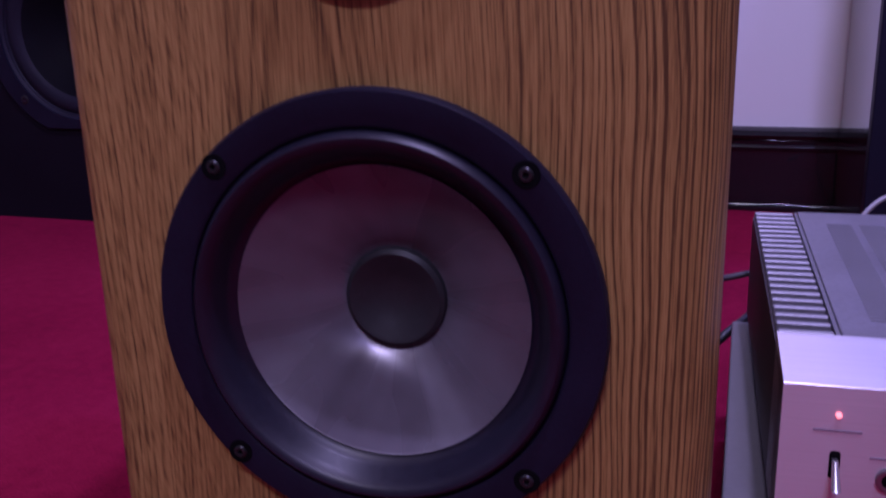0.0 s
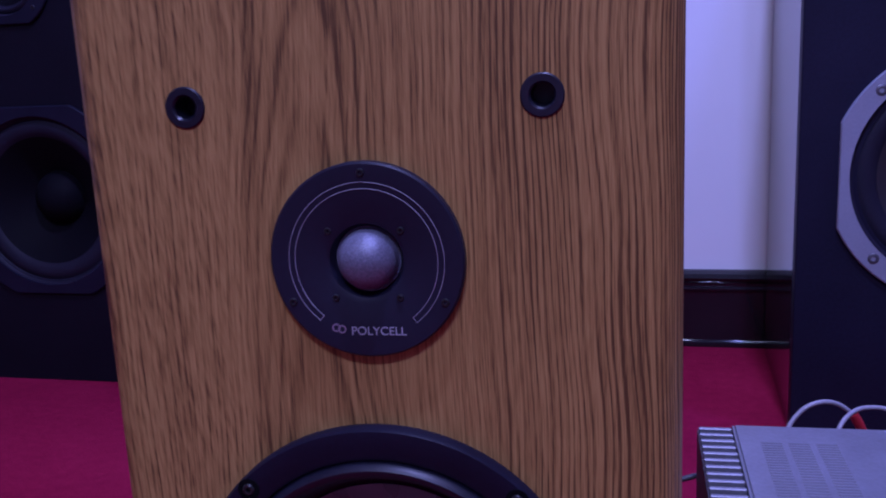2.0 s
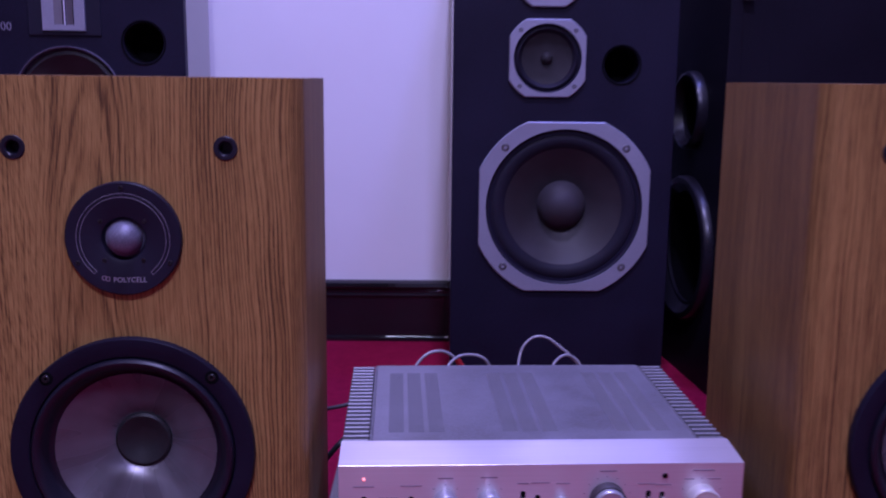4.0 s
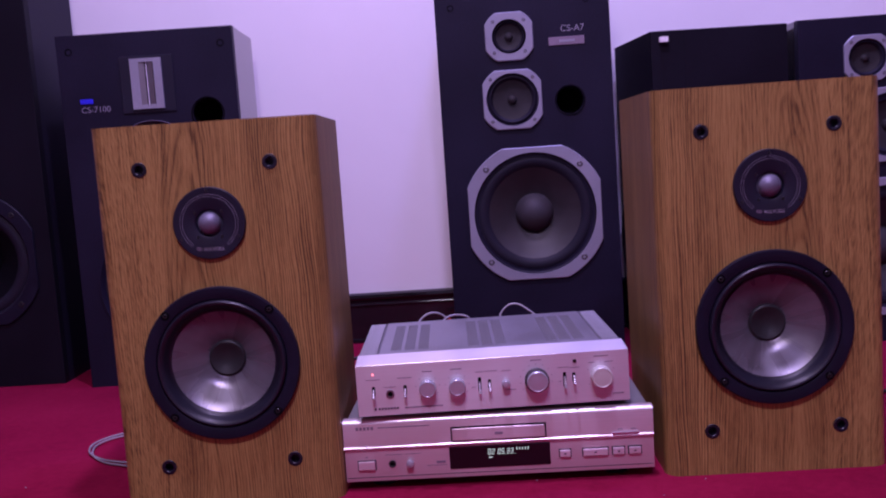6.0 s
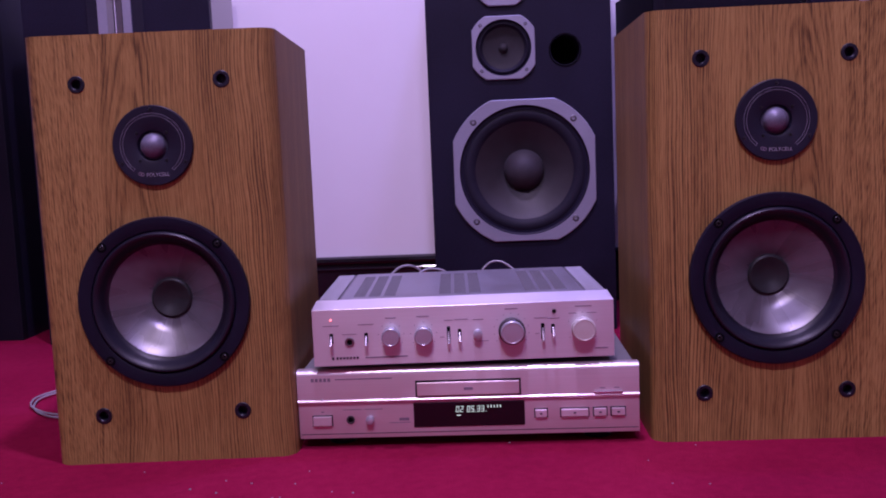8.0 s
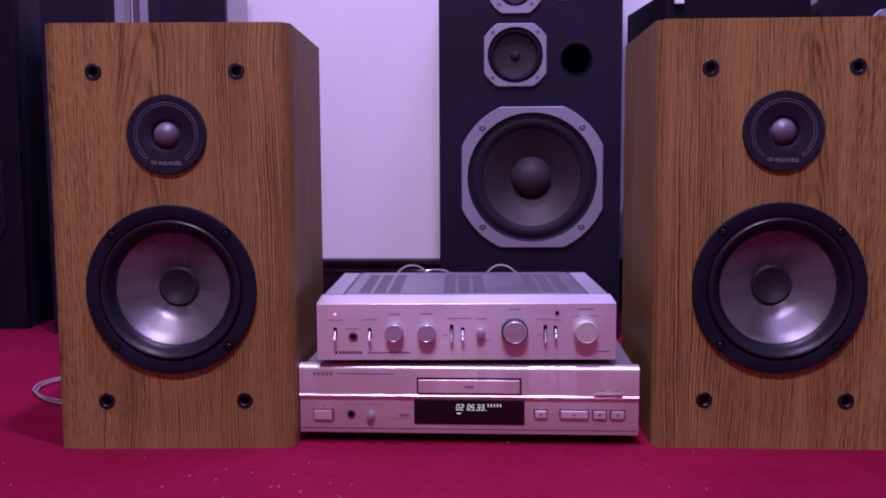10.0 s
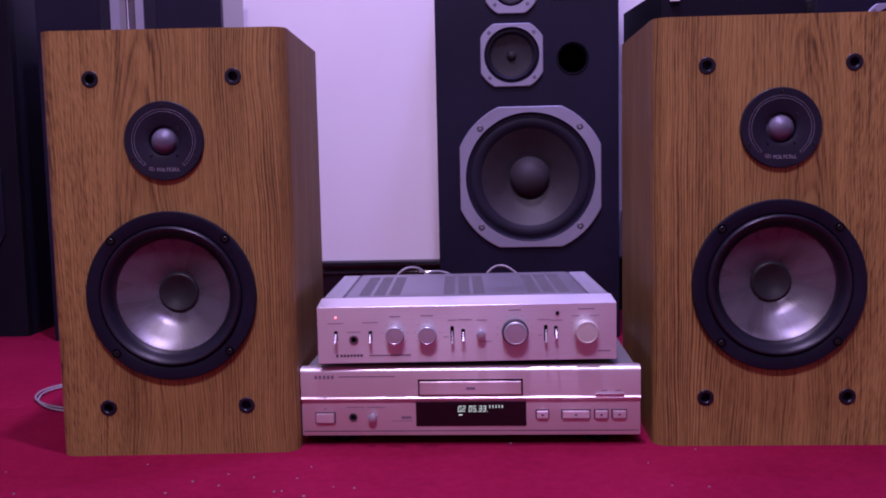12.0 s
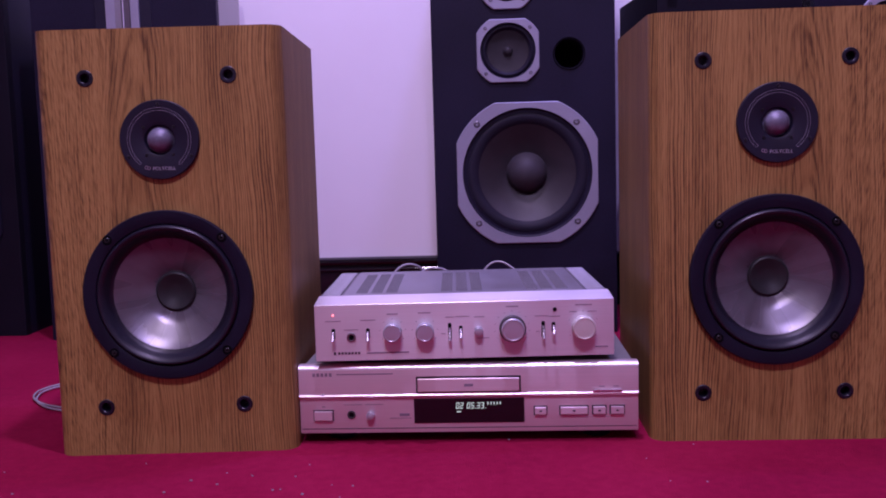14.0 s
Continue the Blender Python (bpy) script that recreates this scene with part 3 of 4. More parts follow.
    part("level_knob", lathe([(0.0052, 0.001), (0.0052, -0.0080), (0.0046, -0.0090), (0.0020, -0.0098), (0, -0.0100)], 0.0932, 0.0385, 28), KNOB, p, smooth=True)
    # white bump that stands in for a point highlight on the ridge
    part("bright_dot", lathe([(0.0015, -0.003), (0.0015, -0.0044), (0, -0.0050)], 0.0320, 0.0668, 12), WHITEINK, p)
    for x0, x1, z, h in (*[(0.0185 + 0.0054 * i, 0.0222 + 0.0054 * i, 0.0905, 0.0046) for i in range(5)], (0.050, 0.124, 0.0925, 0.0014), (0.058, 0.082, 0.0515, 0.0008), (0.086, 0.110, 0.0515, 0.0008), (0.118, 0.146, 0.0330, 0.0008), (0.131, 0.144, 0.0360, 0.0036), (0.390, 0.397, 0.0725, 0.0012), (0.408, 0.415, 0.0725, 0.0012), (0.029, 0.033, 0.0490, 0.0012)):
        y = -0.0030 if z > 0.066 else 0.0
        part("printed_mark", box(x0, x1, y - 0.0003, y + 0.0005, z, z + h), INK, f)
    for x in (0.05, W - 0.05):
        for y in (0.04, D - 0.04):
            bm = bmesh.new()
            bmesh.ops.create_cone(bm, cap_ends=True, segments=24, radius1=0.018, radius2=0.020, depth=0.0165, matrix=pose(x, y, 0.00825))
            part("foot", bm, RUBBER, p)
    return p


disc_player(pose(0.0, -0.004, 0, 0, 0, -0.4))


# ---------------------------------------------------------------- amplifier
def toggle(a, x, z, down):
    """A chrome paddle switch in an upright dark slot; a longer one points down."""
    half = 0.0108 if down else 0.0072
    part("switch_slot", box(x - 0.0033, x + 0.0033, -0.0007, 0.007, z - half * 1.08, z + half * 1.08, bevel=0.0026, segs=3), HOLE, a)
    bm = bmesh.new()
    rows = []
    for k in range(7):
        f = k / 6
        zz = z + half * 0.45 - f * half * 1.40
        out = 0.0015 + (0.0070 if down else 0.0095) * f
        rows.append((zz, 0.0013 + 0.0008 * f, out))
    loops = [[bm.verts.new((x + w * math.cos(2 * math.pi * i / 12), -o + 0.0022 * math.sin(2 * math.pi * i / 12), zz)) for i in range(12)] for zz, w, o in rows]
    for p, q in zip(loops, loops[1:]):
        for i in range(12):
            bm.faces.new((p[i], p[(i + 1) % 12], q[(i + 1) % 12], q[i]))
    bm.faces.new(loops[0])
    bm.faces.new(loops[-1])
    part("toggle_switch", bm, SATIN, a, "bright nickel toggle switch", True)


def knob(a, x, z, r, length, mat, ring=False):
    k = part("knob", lathe([(r * 0.96, 0.0), (r * 0.98, -length * 0.6), (r, -length * 0.9), (r * 0.97, -length * 0.97), (r * 0.92, -length), (r * 0.86, -length - 0.0002), (r * 0.82, -length + 0.0003), (r * 0.40, -length + 0.0001), (0, -length)], x, z, 56), mat, a, "turned aluminium knob", True)
    if ring:
        part("skirt", lathe([(r * 1.13, 0.0), (r * 1.13, -length * 0.55), (r * 1.08, -length * 0.62), (r * 0.9, -length * 0.62)], x, z, 56), DARKSIDE, k, "dark knob skirt", True)
    return k


def amplifier(m):
    a = thing("amplifier", m, "silver stereo amplifier with knobs and toggles on the disc player", "amplifier")
    W, H, D = 0.384, 0.077, 0.300
    bm = bmesh.new()
    # a face that leans over into a broad slope at its top
    prof = [(0.004, 0.0), (0.0, 0.0012), (0.0, 0.0736), (0.0003, 0.0740), (0.046, 0.0785), (0.050, 0.0785), (0.050, 0.0)]
    v0 = [bm.verts.new((0, y, z)) for y, z in prof]
    v1 = [bm.verts.new((W, y, z)) for y, z in prof]
    for i in range(len(prof)):
        j = (i + 1) % len(prof)
        bm.faces.new((v0[i], v0[j], v1[j], v1[i]))
    bm.faces.new(v0)
    bm.faces.new(v1)
    part("front_panel", bm, ALU, a, "brushed silver aluminium front with sloping top edge")
    part("chassis", box(0.003, W - 0.003, 0.0505, D, 0.002, 0.0640), DARKSIDE, a, "dark steel chassis")
    for x in (0.0, W - 0.0025):
        part("side_cheek", box(x, x + 0.0025, 0.004, D, 0.0, 0.0720), DARKSIDE, a, "dark side panel")
    part("top_panel", box(0.030, W - 0.030, 0.0505, D, 0.0640, 0.0775, bevel=0.001), ALUTOP, a, "silver-grey slotted top panel")
    part("top_seam", box(0.0276, 0.0296, 0.0505, D, 0.064, 0.0766), VENT, a)
    part("top_seam", box(W - 0.0296, W - 0.0276, 0.0505, D, 0.064, 0.0766), VENT, a)
    fin = None
    for x0 in (0.0005, W - 0.0270):
        for i in range(21):
            if fin is None:
                fin = part("heat_sink_fin", box(0, 0.0262, 0, 0.0040, 0.0640, 0.0778, bevel=0.0008, segs=1), ALUTOP, a)
                fin.location = (x0, 0.0535, 0)
            else:
                ob = new("heat_sink_fin", fin.data)
                ob.parent, ob.location = a, (x0, 0.0535 + 0.0118 * i, 0)
    # ventilation slots in three fields of three strips, as raised bars painted slot-shade grey
    for gx in (0.046, 0.162, 0.278):
        for s in range(3):
            bm = bmesh.new()
            x = gx + 0.0205 * s
            for i in range(44):
                y = 0.075 + 0.0044 * i
                add_box(bm, x, x + 0.0155, y, y + 0.0020, 0.0773, 0.0779)
            part("vent", bm, VENT, a)
    # face: places along x and above its foot
    for x, z, down in ((0.0235, 0.0365, False), (0.0680, 0.0360, False), (0.1735, 0.0365, True), (0.1875, 0.0365, False), (0.2935, 0.0360, True), (0.3065, 0.0385, False)):
        toggle(a, x, z, down)
    part("headphone_socket", lathe([(0.0060, 0.001), (0.0060, -0.0014), (0.0050, -0.0018), (0.0036, -0.0014), (0.0034, 0.012), (0, 0.012)], 0.0465, 0.0315, 28), STEEL, a, smooth=True)
    part("socket_hole", lathe([(0.0036, -0.0012), (0.0033, -0.0009), (0, -0.0009)], 0.0465, 0.0315, 20), HOLE, a)
    knob(a, 0.1000, 0.0380, 0.0118, 0.015, KNOB)
    knob(a, 0.1415, 0.0375, 0.0118, 0.015, KNOB)
    knob(a, 0.2540, 0.0385, 0.0150, 0.017, KNOB, True)
    knob(a, 0.3445, 0.0385, 0.0150, 0.016, KNOBPALE)
    part("push_button", lathe([(0.0056, 0.0), (0.0056, -0.0100), (0.0050, -0.0112), (0.0022, -0.0118), (0, -0.0120)], 0.2105, 0.0365, 28), KNOB, a, smooth=True)
    # the lit power lamp
    led = part("bright_dot", lathe([(0.0013, 0.0), (0.0013, -0.0008), (0.0008, -0.0014), (0, -0.0016)], 0.0235, 0.0605, 16), LED, a, "small lit red lamp", True)
    part("lamp_rim", lathe([(0.0030, 0.0004), (0.0030, -0.0008), (0.0024, -0.0008), (0.0022, 0.0004)], 0.3085, 0.0615, 16), STEEL, a)
    part("spare_lamp", lathe([(0.0022, 0.0), (0.0022, -0.0006), (0, -0.0012)], 0.3085, 0.0615, 16), HOLE, a)
    marks = [(0.0135, 0.0335, 0.0525, 0.0009), (0.0580, 0.0780, 0.0530, 0.0009), (0.0375, 0.0555, 0.0410, 0.0008), (0.0930, 0.1070, 0.0600, 0.0012), (0.1330, 0.1490, 0.0605, 0.0012), (0.1680, 0.1790, 0.0545, 0.0009), (0.1810, 0.1990, 0.0550, 0.0009), (0.2050, 0.2180, 0.0540, 0.0009),
             (0.2460, 0.2620, 0.0660, 0.0012), (0.2830, 0.3000, 0.0530, 0.0009), (0.3000, 0.3150, 0.0520, 0.0009), (0.3350, 0.3560, 0.0660, 0.0012), (0.3270, 0.3370, 0.0575, 0.0008), (0.3500, 0.3620, 0.0575, 0.0008), (0.0230, 0.0260, 0.0088, 0.0038), (0.0660, 0.1200, 0.0096, 0.0018), (0.3600, 0.3760, 0.0110, 0.0016), (0.2080, 0.2240, 0.0262, 0.0008), (0.1620, 0.1680, 0.0330, 0.0008), (0.2840, 0.2890, 0.0330, 0.0008)]
    marks += [(0.0285 + 0.0043 * i, 0.0316 + 0.0043 * i, 0.0092, 0.0031) for i in range(7)]
    for x0, x1, z, h in marks:
        part("printed_mark", box(x0, x1, -0.0003, 0.0004, z, z + h), DARKINK if h > 0.003 else INK, a)
    for kx, kz, kr, n in ((0.1000, 0.0380, 0.0165, 7), (0.1415, 0.0375, 0.0165, 7), (0.2535, 0.0385, 0.0225, 11), (0.3445, 0.0385, 0.0200, 5)):
        for i in range(n):
            ang = radians(215 - 250 * i / (n - 1))
            x, z = kx + kr * math.cos(ang), kz + kr * math.sin(ang)
            part("scale_dot", box(x - 0.0005, x + 0.0005, -0.0003, 0.0004, z - 0.0005, z + 0.0005), INK, a)
    for x in (0.03, W - 0.03):
        for y in (0.05, D - 0.03):
            bm = bmesh.new()
            bmesh.ops.create_cone(bm, cap_ends=True, segments=20, radius1=0.011, radius2=0.013, depth=0.0075, matrix=pose(x, y, -0.0033))
            part("foot", bm, RUBBER, a)
    part("rear_terminal", box(W + 0.0002, W + 0.006, 0.20, 0.21, 0.020, 0.028, bevel=0.001), STEEL, a)
    return a


amplifier(pose(0.0265, -0.017, 0.1122, 0, 0, 2.0))


# ---------------------------------------------------------------- tall black loudspeakers behind
def framed_driver(parent, name, half, cut, hole, cx, cz, frame_mat, cone_mat, cap_r, deep, label, y0=-0.006):
    f = part(name, holed_plate(half, cut, hole, cx, cz, y0, 0.0), frame_mat, parent, label)
    part("surround", lathe([(hole, -0.003), (hole * 0.97, -0.001), (hole * 0.95, 0.004), (hole * 0.91, 0.001), (hole * 0.85, 0.0), (hole * 0.79, 0.003), (hole * 0.75, 0.007)], cx, cz, 72), DULL, f, "black rolled surround", True)
    part("cone", lathe([(hole * 0.755, 0.006), (hole * 0.55, 0.006 + deep * 0.42), (cap_r * 1.02, deep)], cx, cz, 72), cone_mat, f, "dark paper cone", True)
    part("dust_cap", lathe([(cap_r * 1.03, deep + 0.001), (cap_r * 0.97, deep - cap_r * 0.2), (cap_r * 0.82, deep - cap_r * 0.45), (cap_r * 0.55, deep - cap_r * 0.66), (cap_r * 0.28, deep - cap_r * 0.77), (0, deep - cap_r * 0.80)], cx, cz, 48), {DARKPAPER: DARKPAPER, MESHCONE: MESHCONE}.get(cone_mat, PAPERCAP), f, "dark domed dust cap", True)
    k = (half * 2 - cut) / 2 * 0.5 + hole * 0.5 * 0.7071
    for sx in (-1, 1):
        for sz in (-1, 1):
            screw(f, cx + sx * k, cz + sz * k, y0, max(0.0036, half * 0.048), DARKSCREW if cone_mat == DARKPAPER else FRAMESCREW)
    return f


def tower_body(parent, w, d, h, holes, side=GLOSSBOX, front=BLACKBOX):
    """A black front baffle with its openings, on a lacquered carcass."""
    part("baffle", cabinet(w, 0.022, h, 0.002, holes, depth=0.070, corner_segs=2, backed=False), front, parent, "black vinyl front baffle")
    part("carcass", box(-w / 2 + 0.0005, w / 2 - 0.0005, 0.0722, d, 0.0, h, bevel=0.001), side, parent, "dark glossy cabinet sides")
    for sx in (-1, 1):
        x = sx * w / 2
        part("side_edge", box(min(x, x - sx * 0.015), max(x, x - sx * 0.015), 0.0224, 0.0720, 0.0, h), side, parent)
    part("top_edge", box(-w / 2 + 0.016, w / 2 - 0.016, 0.0224, 0.0720, h - 0.015, h), side, parent)


def port(parent, x, z, r):
    return part("bass_port", lathe([(r * 1.08, -0.0004), (r * 1.06, -0.002), (r, -0.001), (r * 0.97, 0.01), (r * 0.97, 0.065), (0, 0.065)], x, z, 40), HOLE, parent, "round black bass port", True)


def tower():
    s = thing("floor_speaker", pose(0.3285, 0.720, 0), "tall black three-way loudspeaker with silver driver frames", "loudspeaker", "tall black loudspeakers")
    tower_body(s, 0.367, 0.330, 0.812, [(0.0045, 0.331, 0.122), (-0.030, 0.574, 0.052), (-0.030, 0.706, 0.036), (0.092, 0.567, 0.029)])
    framed_driver(s, "woofer_frame", 0.1425, 0.070, 0.1310, 0.0045, 0.331, PAINTED, PAPER, 0.041, 0.032, "octagonal silver-grey woofer frame")
    framed_driver(s, "midrange_frame", 0.0625, 0.025, 0.0555, -0.030, 0.576, PAINTED, MESHCONE, 0.010, 0.011, "silver-grey midrange frame with cut corners")
    framed_driver(s, "tweeter_frame", 0.0505, 0.022, 0.0360, -0.030, 0.708, PAINTED, MESHCONE, 0.009, 0.009, "silver-grey tweeter frame with cut corners")
    port(s, 0.092, 0.567, 0.030)
    b = part("badge", box(0.053, 0.128, -0.0020, 0.0, 0.683, 0.700, bevel=0.0005), INK, s, "small grey badge")
    part("badge_mark", box(0.075, 0.108, -0.0024, -0.0018, 0.689, 0.694), PAINTED, b)
    lettering("CS-A7", 0.019, pose(0.104, -0.0005, 0.711), RINGINK, s)
    for x in (-0.150, 0.135):
        part("grille_peg_hole", lathe([(0.007, -0.0006), (0.006, -0.0010), (0.004, 0.001), (0, 0.001)], x, 0.775, 20), HOLE, s)
    return s


tower()


def ribbon_speaker():
    s = thing("floor_speaker", pose(-0.493, 0.752, 0, 0, 0, 3.5), "black loudspeaker with a silver ribbon tweeter and blue badge", "loudspeaker", "tall black loudspeakers")
    tower_body(s, 0.384, 0.245, 0.781, [(0.0, 0.500, 0.083), (0.125, 0.595, 0.033), (0.0, 0.225, 0.145)])
    fr = part("tweeter_mount", box(-0.058, 0.058, -0.003, 0.0, 0.605, 0.728, bevel=0.001), PLATE, s, "black tweeter mounting plate")
    bm = bmesh.new()
    for x0, x1, z0, z1 in ((-0.034, -0.015, 0.613, 0.722), (0.017, 0.034, 0.613, 0.722), (-0.015, 0.017, 0.613, 0.622), (-0.015, 0.017, 0.714, 0.722)):
        add_box(bm, x0, x1, -0.008, -0.003, z0, z1)
    tw = part("ribbon_frame", bm, PAINTED, fr, "upright silver tweeter frame")
    bm = bmesh.new()
    for sx in (-1, 1):
        v = [bm.verts.new(p) for p in ((sx * 0.0155, -0.0075, 0.622), (sx * 0.0155, -0.0075, 0.714), (sx * 0.003, -0.0035, 0.714), (sx * 0.003, -0.0035, 0.622))]
        bm.faces.new(v)
    part("horn_cheek", bm, STEEL, fr)
    tube("ribbon", [(0.001, -0.005, 0.622), (0.001, -0.005, 0.714)], 0.0012, WHITEINK, fr)
    for z, r, deep, c in ((0.500, 0.088, 0.030, 0.020), (0.225, 0.150, 0.045, 0.045)):
        d = part("driver_ring", lathe([(r, -0.0005), (r, -0.0045), (r * 0.992, -0.0052), (r * 0.978, -0.0045), (r * 0.95, 0.003), (r * 0.92, 0.008)], 0, z, 80), DIMRING if r < 0.1 else FLANGE, s, "thin grey driver ring", True)
        part("cone", lathe([(r * 0.925, 0.006), (r * 0.85, 0.002), (r * 0.78, 0.008), (c, deep), (c * 0.6, deep - c * 0.3), (0, deep - c * 0.45)], 0, z, 64), PAPER, d, "dark paper cone", True)
    port(s, 0.125, 0.595, 0.034)
    part("badge", box(-0.150, -0.122, -0.002, 0.0, 0.632, 0.642, bevel=0.0005), BLUEBADGE, s, "small blue badge")
    lettering("CS-7100", 0.0185, pose(-0.150, -0.0005, 0.6125), FADEDINK, s, align="LEFT")
    for x in (-0.165, 0.165):
        part("grille_peg_hole", lathe([(0.008, -0.0006), (0.007, -0.0010), (0.004, 0.001), (0, 0.001)], x, 0.745, 20), HOLE, s)
    return s


ribbon_speaker()


def dark_tower():
    s = thing("floor_speaker", pose(-0.978, 0.800, 0), "very tall black loudspeaker with a wide dark woofer", "loudspeaker", "tall black loudspeakers")
    tower_body(s, 0.412, 0.25, 1.06, [(0.022, 0.295, 0.128), (0.0, 0.64, 0.06)], BLACKBOX, SHADEBLACK)
    framed_driver(s, "woofer_frame", 0.148, 0.072, 0.1330, 0.022, 0.295, FLANGE, DARKPAPER, 0.042, 0.045, "black octagonal woofer frame")
    framed_driver(s, "midrange_frame", 0.075, 0.03, 0.062, 0.0, 0.64, FLANGE, DARKPAPER, 0.018, 0.025, "black midrange frame")
    return s


dark_tower()


def turned_tower():
    """Stands with its drivers turned to the side, so that its plain flank faces the room."""
    s = thing("floor_speaker", pose(0.582, 0.890, 0, 0, 0, -84.8), "black loudspeaker turned sideways beside the others", "loudspeaker", "tall black loudspeakers")
    tower_body(s, 0.324, 0.295, 0.698, [(0.02, 0.238, 0.10), (0.02, 0.490, 0.052)], SHADEBLACK, SHADEBLACK)
    for z, r in ((0.238, 0.134), (0.490, 0.070)):
        d = part("driver_ring", lathe([(r * 0.86, 0.004), (r, 0.0), (r, -0.010), (r * 0.97, -0.016), (r * 0.90, -0.018), (r * 0.86, -0.010), (r * 0.80, -0.002), (r * 0.76, 0.006)], 0.02, z, 72), RINGBLACK, s, "satin black driver ring", True)
        part("cone", lathe([(r * 0.765, 0.005), (r * 0.3, 0.030), (0, 0.022)], 0.02, z, 48), DARKPAPER, d, "dark paper cone", True)
    return s


turned_tower()
part("sticker", box(0.614, 0.632, 0.7195, 0.7285, 0.674, 0.685), WHITECARD)
tagged(bpy.data.objects["sticker"], "small white paper sticker on a black loudspeaker", "sticker")


def right_tower():
    s = thing("floor_speaker", pose(1.075, 0.750, 0), "black three-way loudspeaker with silver-grey driver frames", "loudspeaker", "tall black loudspeakers")
    tower_body(s, 0.330, 0.30, 0.701, [(0.015, 0.205, 0.125), (0.025, 0.466, 0.058), (-0.022, 0.613, 0.034)])
    framed_driver(s, "woofer_frame", 0.1500, 0.080, 0.1330, 0.014, 0.208, PAINTED, PAPER, 0.040, 0.042, "octagonal silver-grey woofer frame")
    framed_driver(s, "midrange_frame", 0.0790, 0.030, 0.0680, 0.025, 0.470, PAINTED, MESHCONE, 0.014, 0.012, "silver-grey midrange frame")
    framed_driver(s, "tweeter_frame", 0.0480, 0.018, 0.0400, -0.022, 0.613, PAINTED, MESHCONE, 0.009, 0.009, "silver-grey tweeter frame")
    return s


right_tower()

top_unit = thing("equipment_case", pose(0.355, 0.89, 0.812), "plain black equipment case lying on a tall loudspeaker", "case")
part("case", box(-0.155, 0.158, -0.165, 0.15, 0.004, 0.13, bevel=0.003), BLACKBOX, top_unit)
for fx in (-0.12, 0.12):
    for fy in (-0.13, 0.12):
        part("foot", box(fx - 0.012, fx + 0.012, fy - 0.012, fy + 0.012, 0.0, 0.005), RUBBER, top_unit)

# ---------------------------------------------------------------- cables and litter
tagged(tube("speaker_cable", [(-0.335, 0.372, 0.004), (-0.39, 0.366, 0.006), (-0.45, 0.345, 0.006), (-0.489, 0.305, 0.005), (-0.489, 0.258, 0.005), (-0.452, 0.205, 0.005), (-0.40, 0.178, 0.004), (-0.34, 0.170, 0.004), (-0.335, 0.24, 0.004)], 0.0017, CABLE), "clear grey speaker cable looped on the carpet", "cable")
tagged(tube("speaker_cable", [(-0.335, 0.350, 0.004), (-0.39, 0.358, 0.004), (-0.445, 0.338, 0.004), (-0.482, 0.298, 0.004), (-0.480, 0.250, 0.004), (-0.446, 0.195, 0.004), (-0.40, 0.164, 0.004), (-0.345, 0.152, 0.004), (-0.343, 0.24, 0.004)], 0.0017, CABLE), "clear grey speaker cable looped on the carpet", "cable")
tagged(tube("speaker_cable", [(0.085, 0.305, 0.155), (0.096, 0.318, 0.183), (0.118, 0.326, 0.196), (0.142, 0.335, 0.186), (0.160, 0.350, 0.150), (0.165, 0.40, 0.05), (0.15, 0.50, 0.004), (0.10, 0.66, 0.004)], 0.0020, CABLE), "white speaker cable arching behind the amplifier", "cable")
tagged(tube("speaker_cable", [(0.125, 0.305, 0.155), (0.140, 0.330, 0.182), (0.163, 0.342, 0.187), (0.185, 0.345, 0.178), (0.195, 0.36, 0.12), (0.205, 0.42, 0.03), (0.24, 0.54, 0.004), (0.27, 0.66, 0.004)], 0.0020, CABLE), "white speaker cable arching behind the amplifier", "cable")
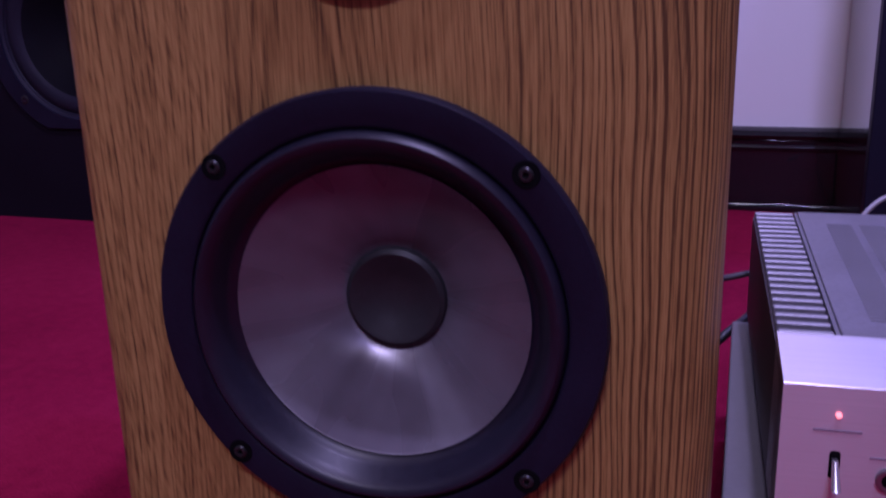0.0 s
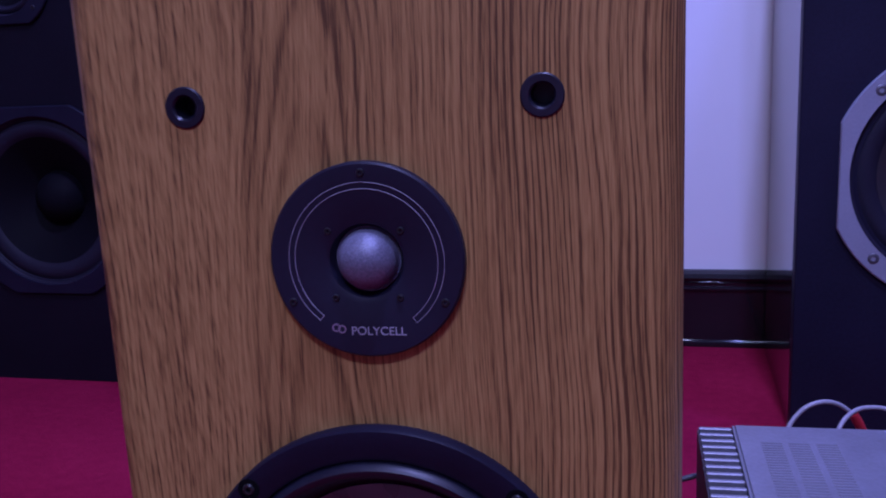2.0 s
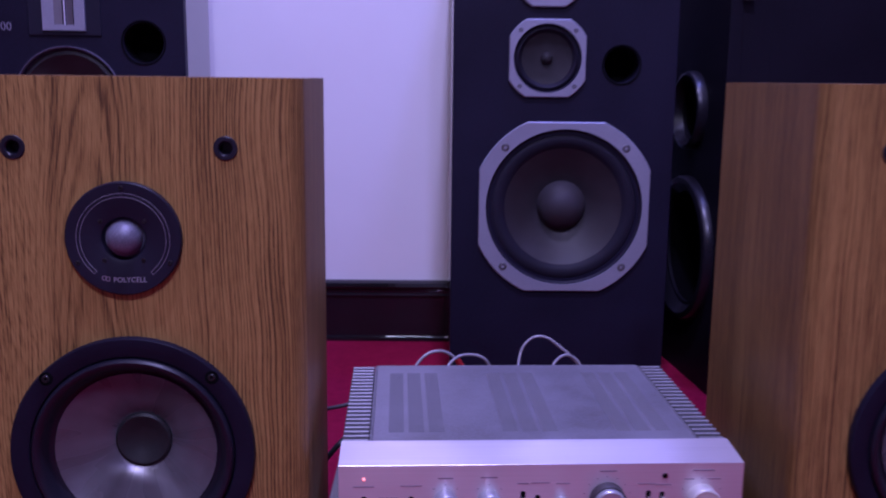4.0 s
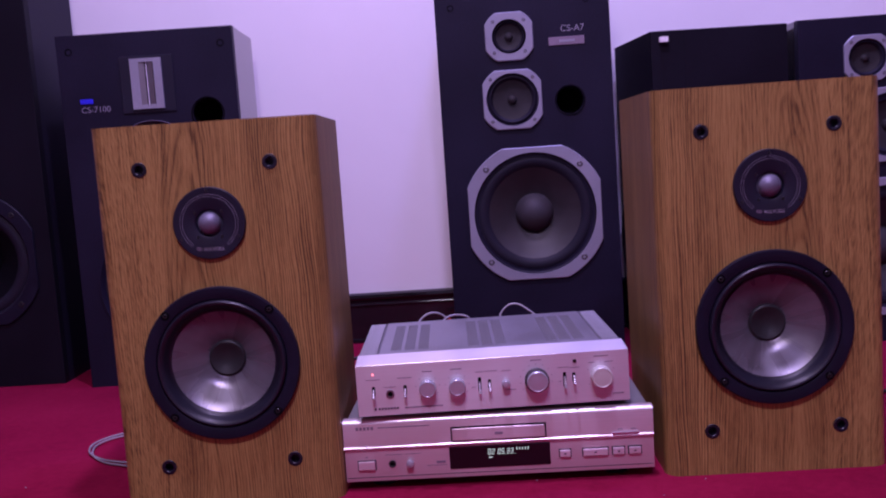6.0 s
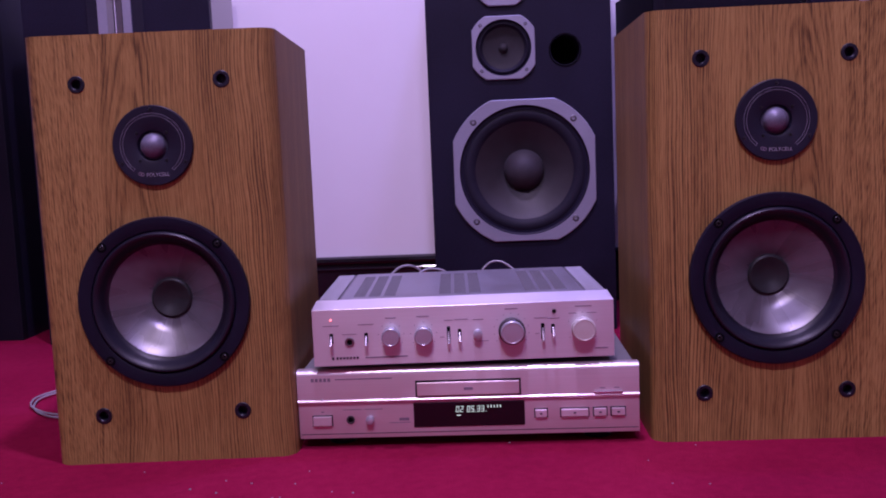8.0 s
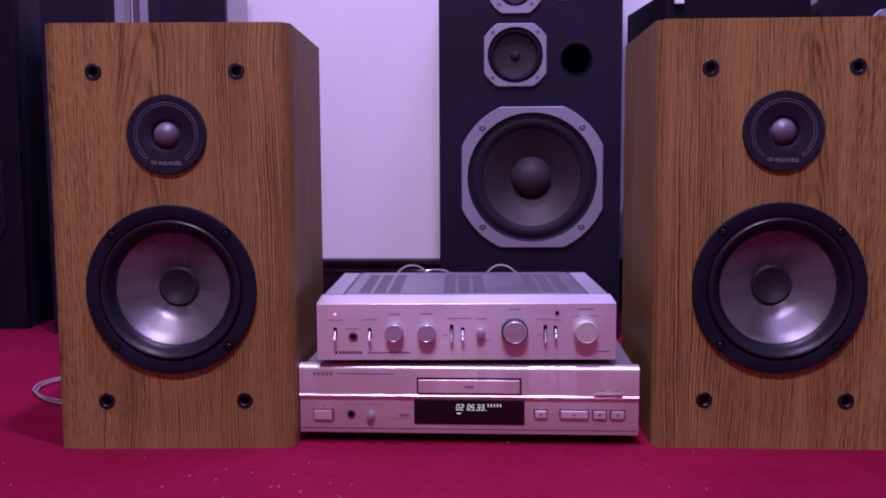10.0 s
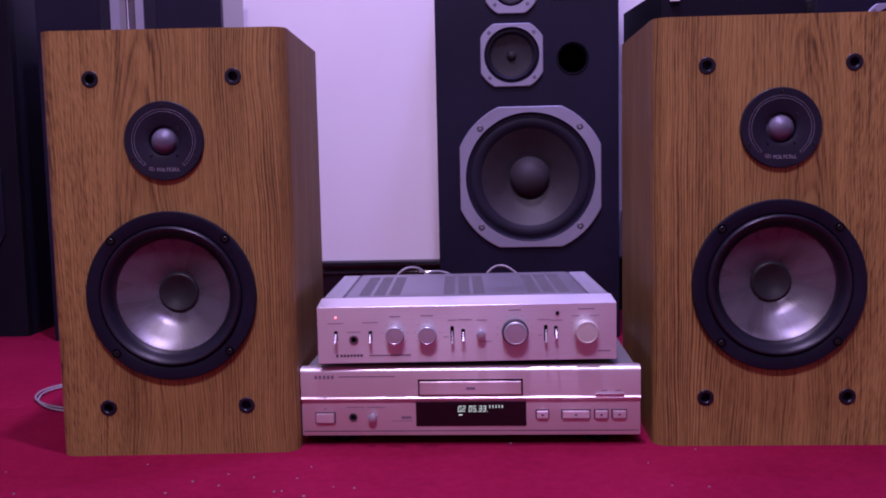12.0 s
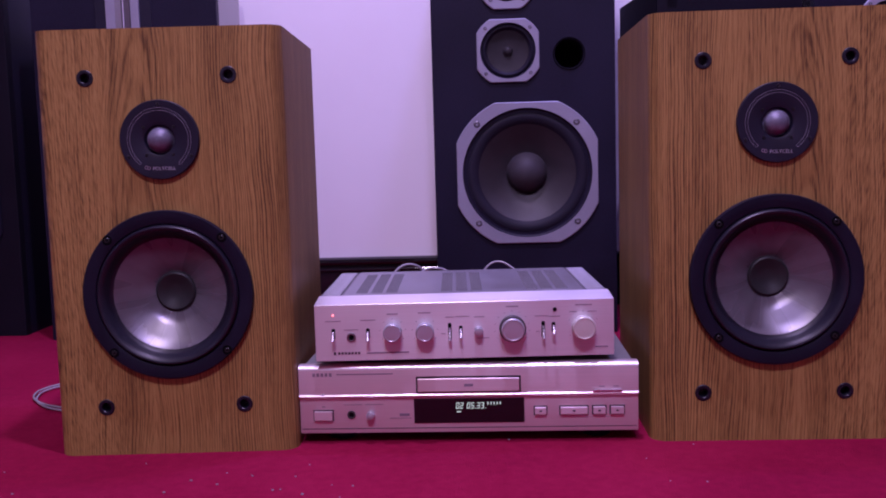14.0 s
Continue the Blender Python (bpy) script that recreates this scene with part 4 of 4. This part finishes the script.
tagged(tube("speaker_cable", [(0.245, 0.305, 0.150), (0.238, 0.38, 0.130), (0.236, 0.43, 0.150), (0.248, 0.445, 0.175), (0.268, 0.448, 0.183), (0.295, 0.440, 0.170), (0.330, 0.425, 0.135), (0.365, 0.42, 0.06), (0.39, 0.44, 0.004), (0.44, 0.48, 0.004)], 0.0020, CABLE), "white speaker cable arching behind the amplifier", "cable")
tagged(tube("speaker_cable", [(0.270, 0.305, 0.150), (0.276, 0.36, 0.140), (0.285, 0.405, 0.160), (0.305, 0.415, 0.165), (0.33, 0.41, 0.13), (0.36, 0.40, 0.04), (0.40, 0.41, 0.004), (0.46, 0.44, 0.004)], 0.0022, CABLE), "white speaker cable arching behind the amplifier", "cable")
tagged(tube("signal_cable", [(0.070, 0.325, 0.140), (0.035, 0.303, 0.140), (0.002, 0.290, 0.135), (-0.045, 0.300, 0.118), (-0.090, 0.330, 0.050), (-0.110, 0.360, 0.004), (-0.11, 0.42, 0.004)], 0.0025, DARKSIDE), "dark grey signal cable running behind the amplifier", "cable")
tagged(tube("signal_plug", [(0.146, 0.337, 0.183), (0.154, 0.343, 0.168), (0.161, 0.350, 0.150)], 0.0042, REDPLUG), "red cable plug among the white cables", "plug")
tagged(tube("power_cord", [(-0.05, 0.33, 0.004), (-0.005, 0.28, 0.085), (0.02, 0.31, 0.10), (0.05, 0.335, 0.13), (0.09, 0.33, 0.10), (0.12, 0.34, 0.02), (0.14, 0.40, 0.005)], 0.0035, BLACKCABLE), "black cord running behind the amplifier", "cord")
tagged(tube("power_cord", [(0.76, 0.30, 0.004), (0.88, 0.33, 0.004), (1.02, 0.42, 0.004), (1.20, 0.46, 0.004)], 0.0030, BLACKCABLE), "thin black cord lying on the carpet", "cord")

litter = bmesh.new()
for i in range(60):
    x, y = random.uniform(-0.7, 1.3), random.uniform(-0.42, 0.25)
    s = random.uniform(0.0005, 0.0013)
    add_box(litter, x - s, x + s, y - s * 0.6, y + s * 0.6, 0.0, s)
for i in range(14):
    x, y = random.gauss(0.02, 0.07), random.gauss(-0.16, 0.05)
    s = random.uniform(0.0005, 0.0014)
    add_box(litter, x - s, x + s, y - s * 0.6, y + s * 0.6, 0.0, s)
tagged(part("carpet_lint", litter, PAINTED), "pale lint and crumbs scattered on the carpet", "lint", kind="stuff")
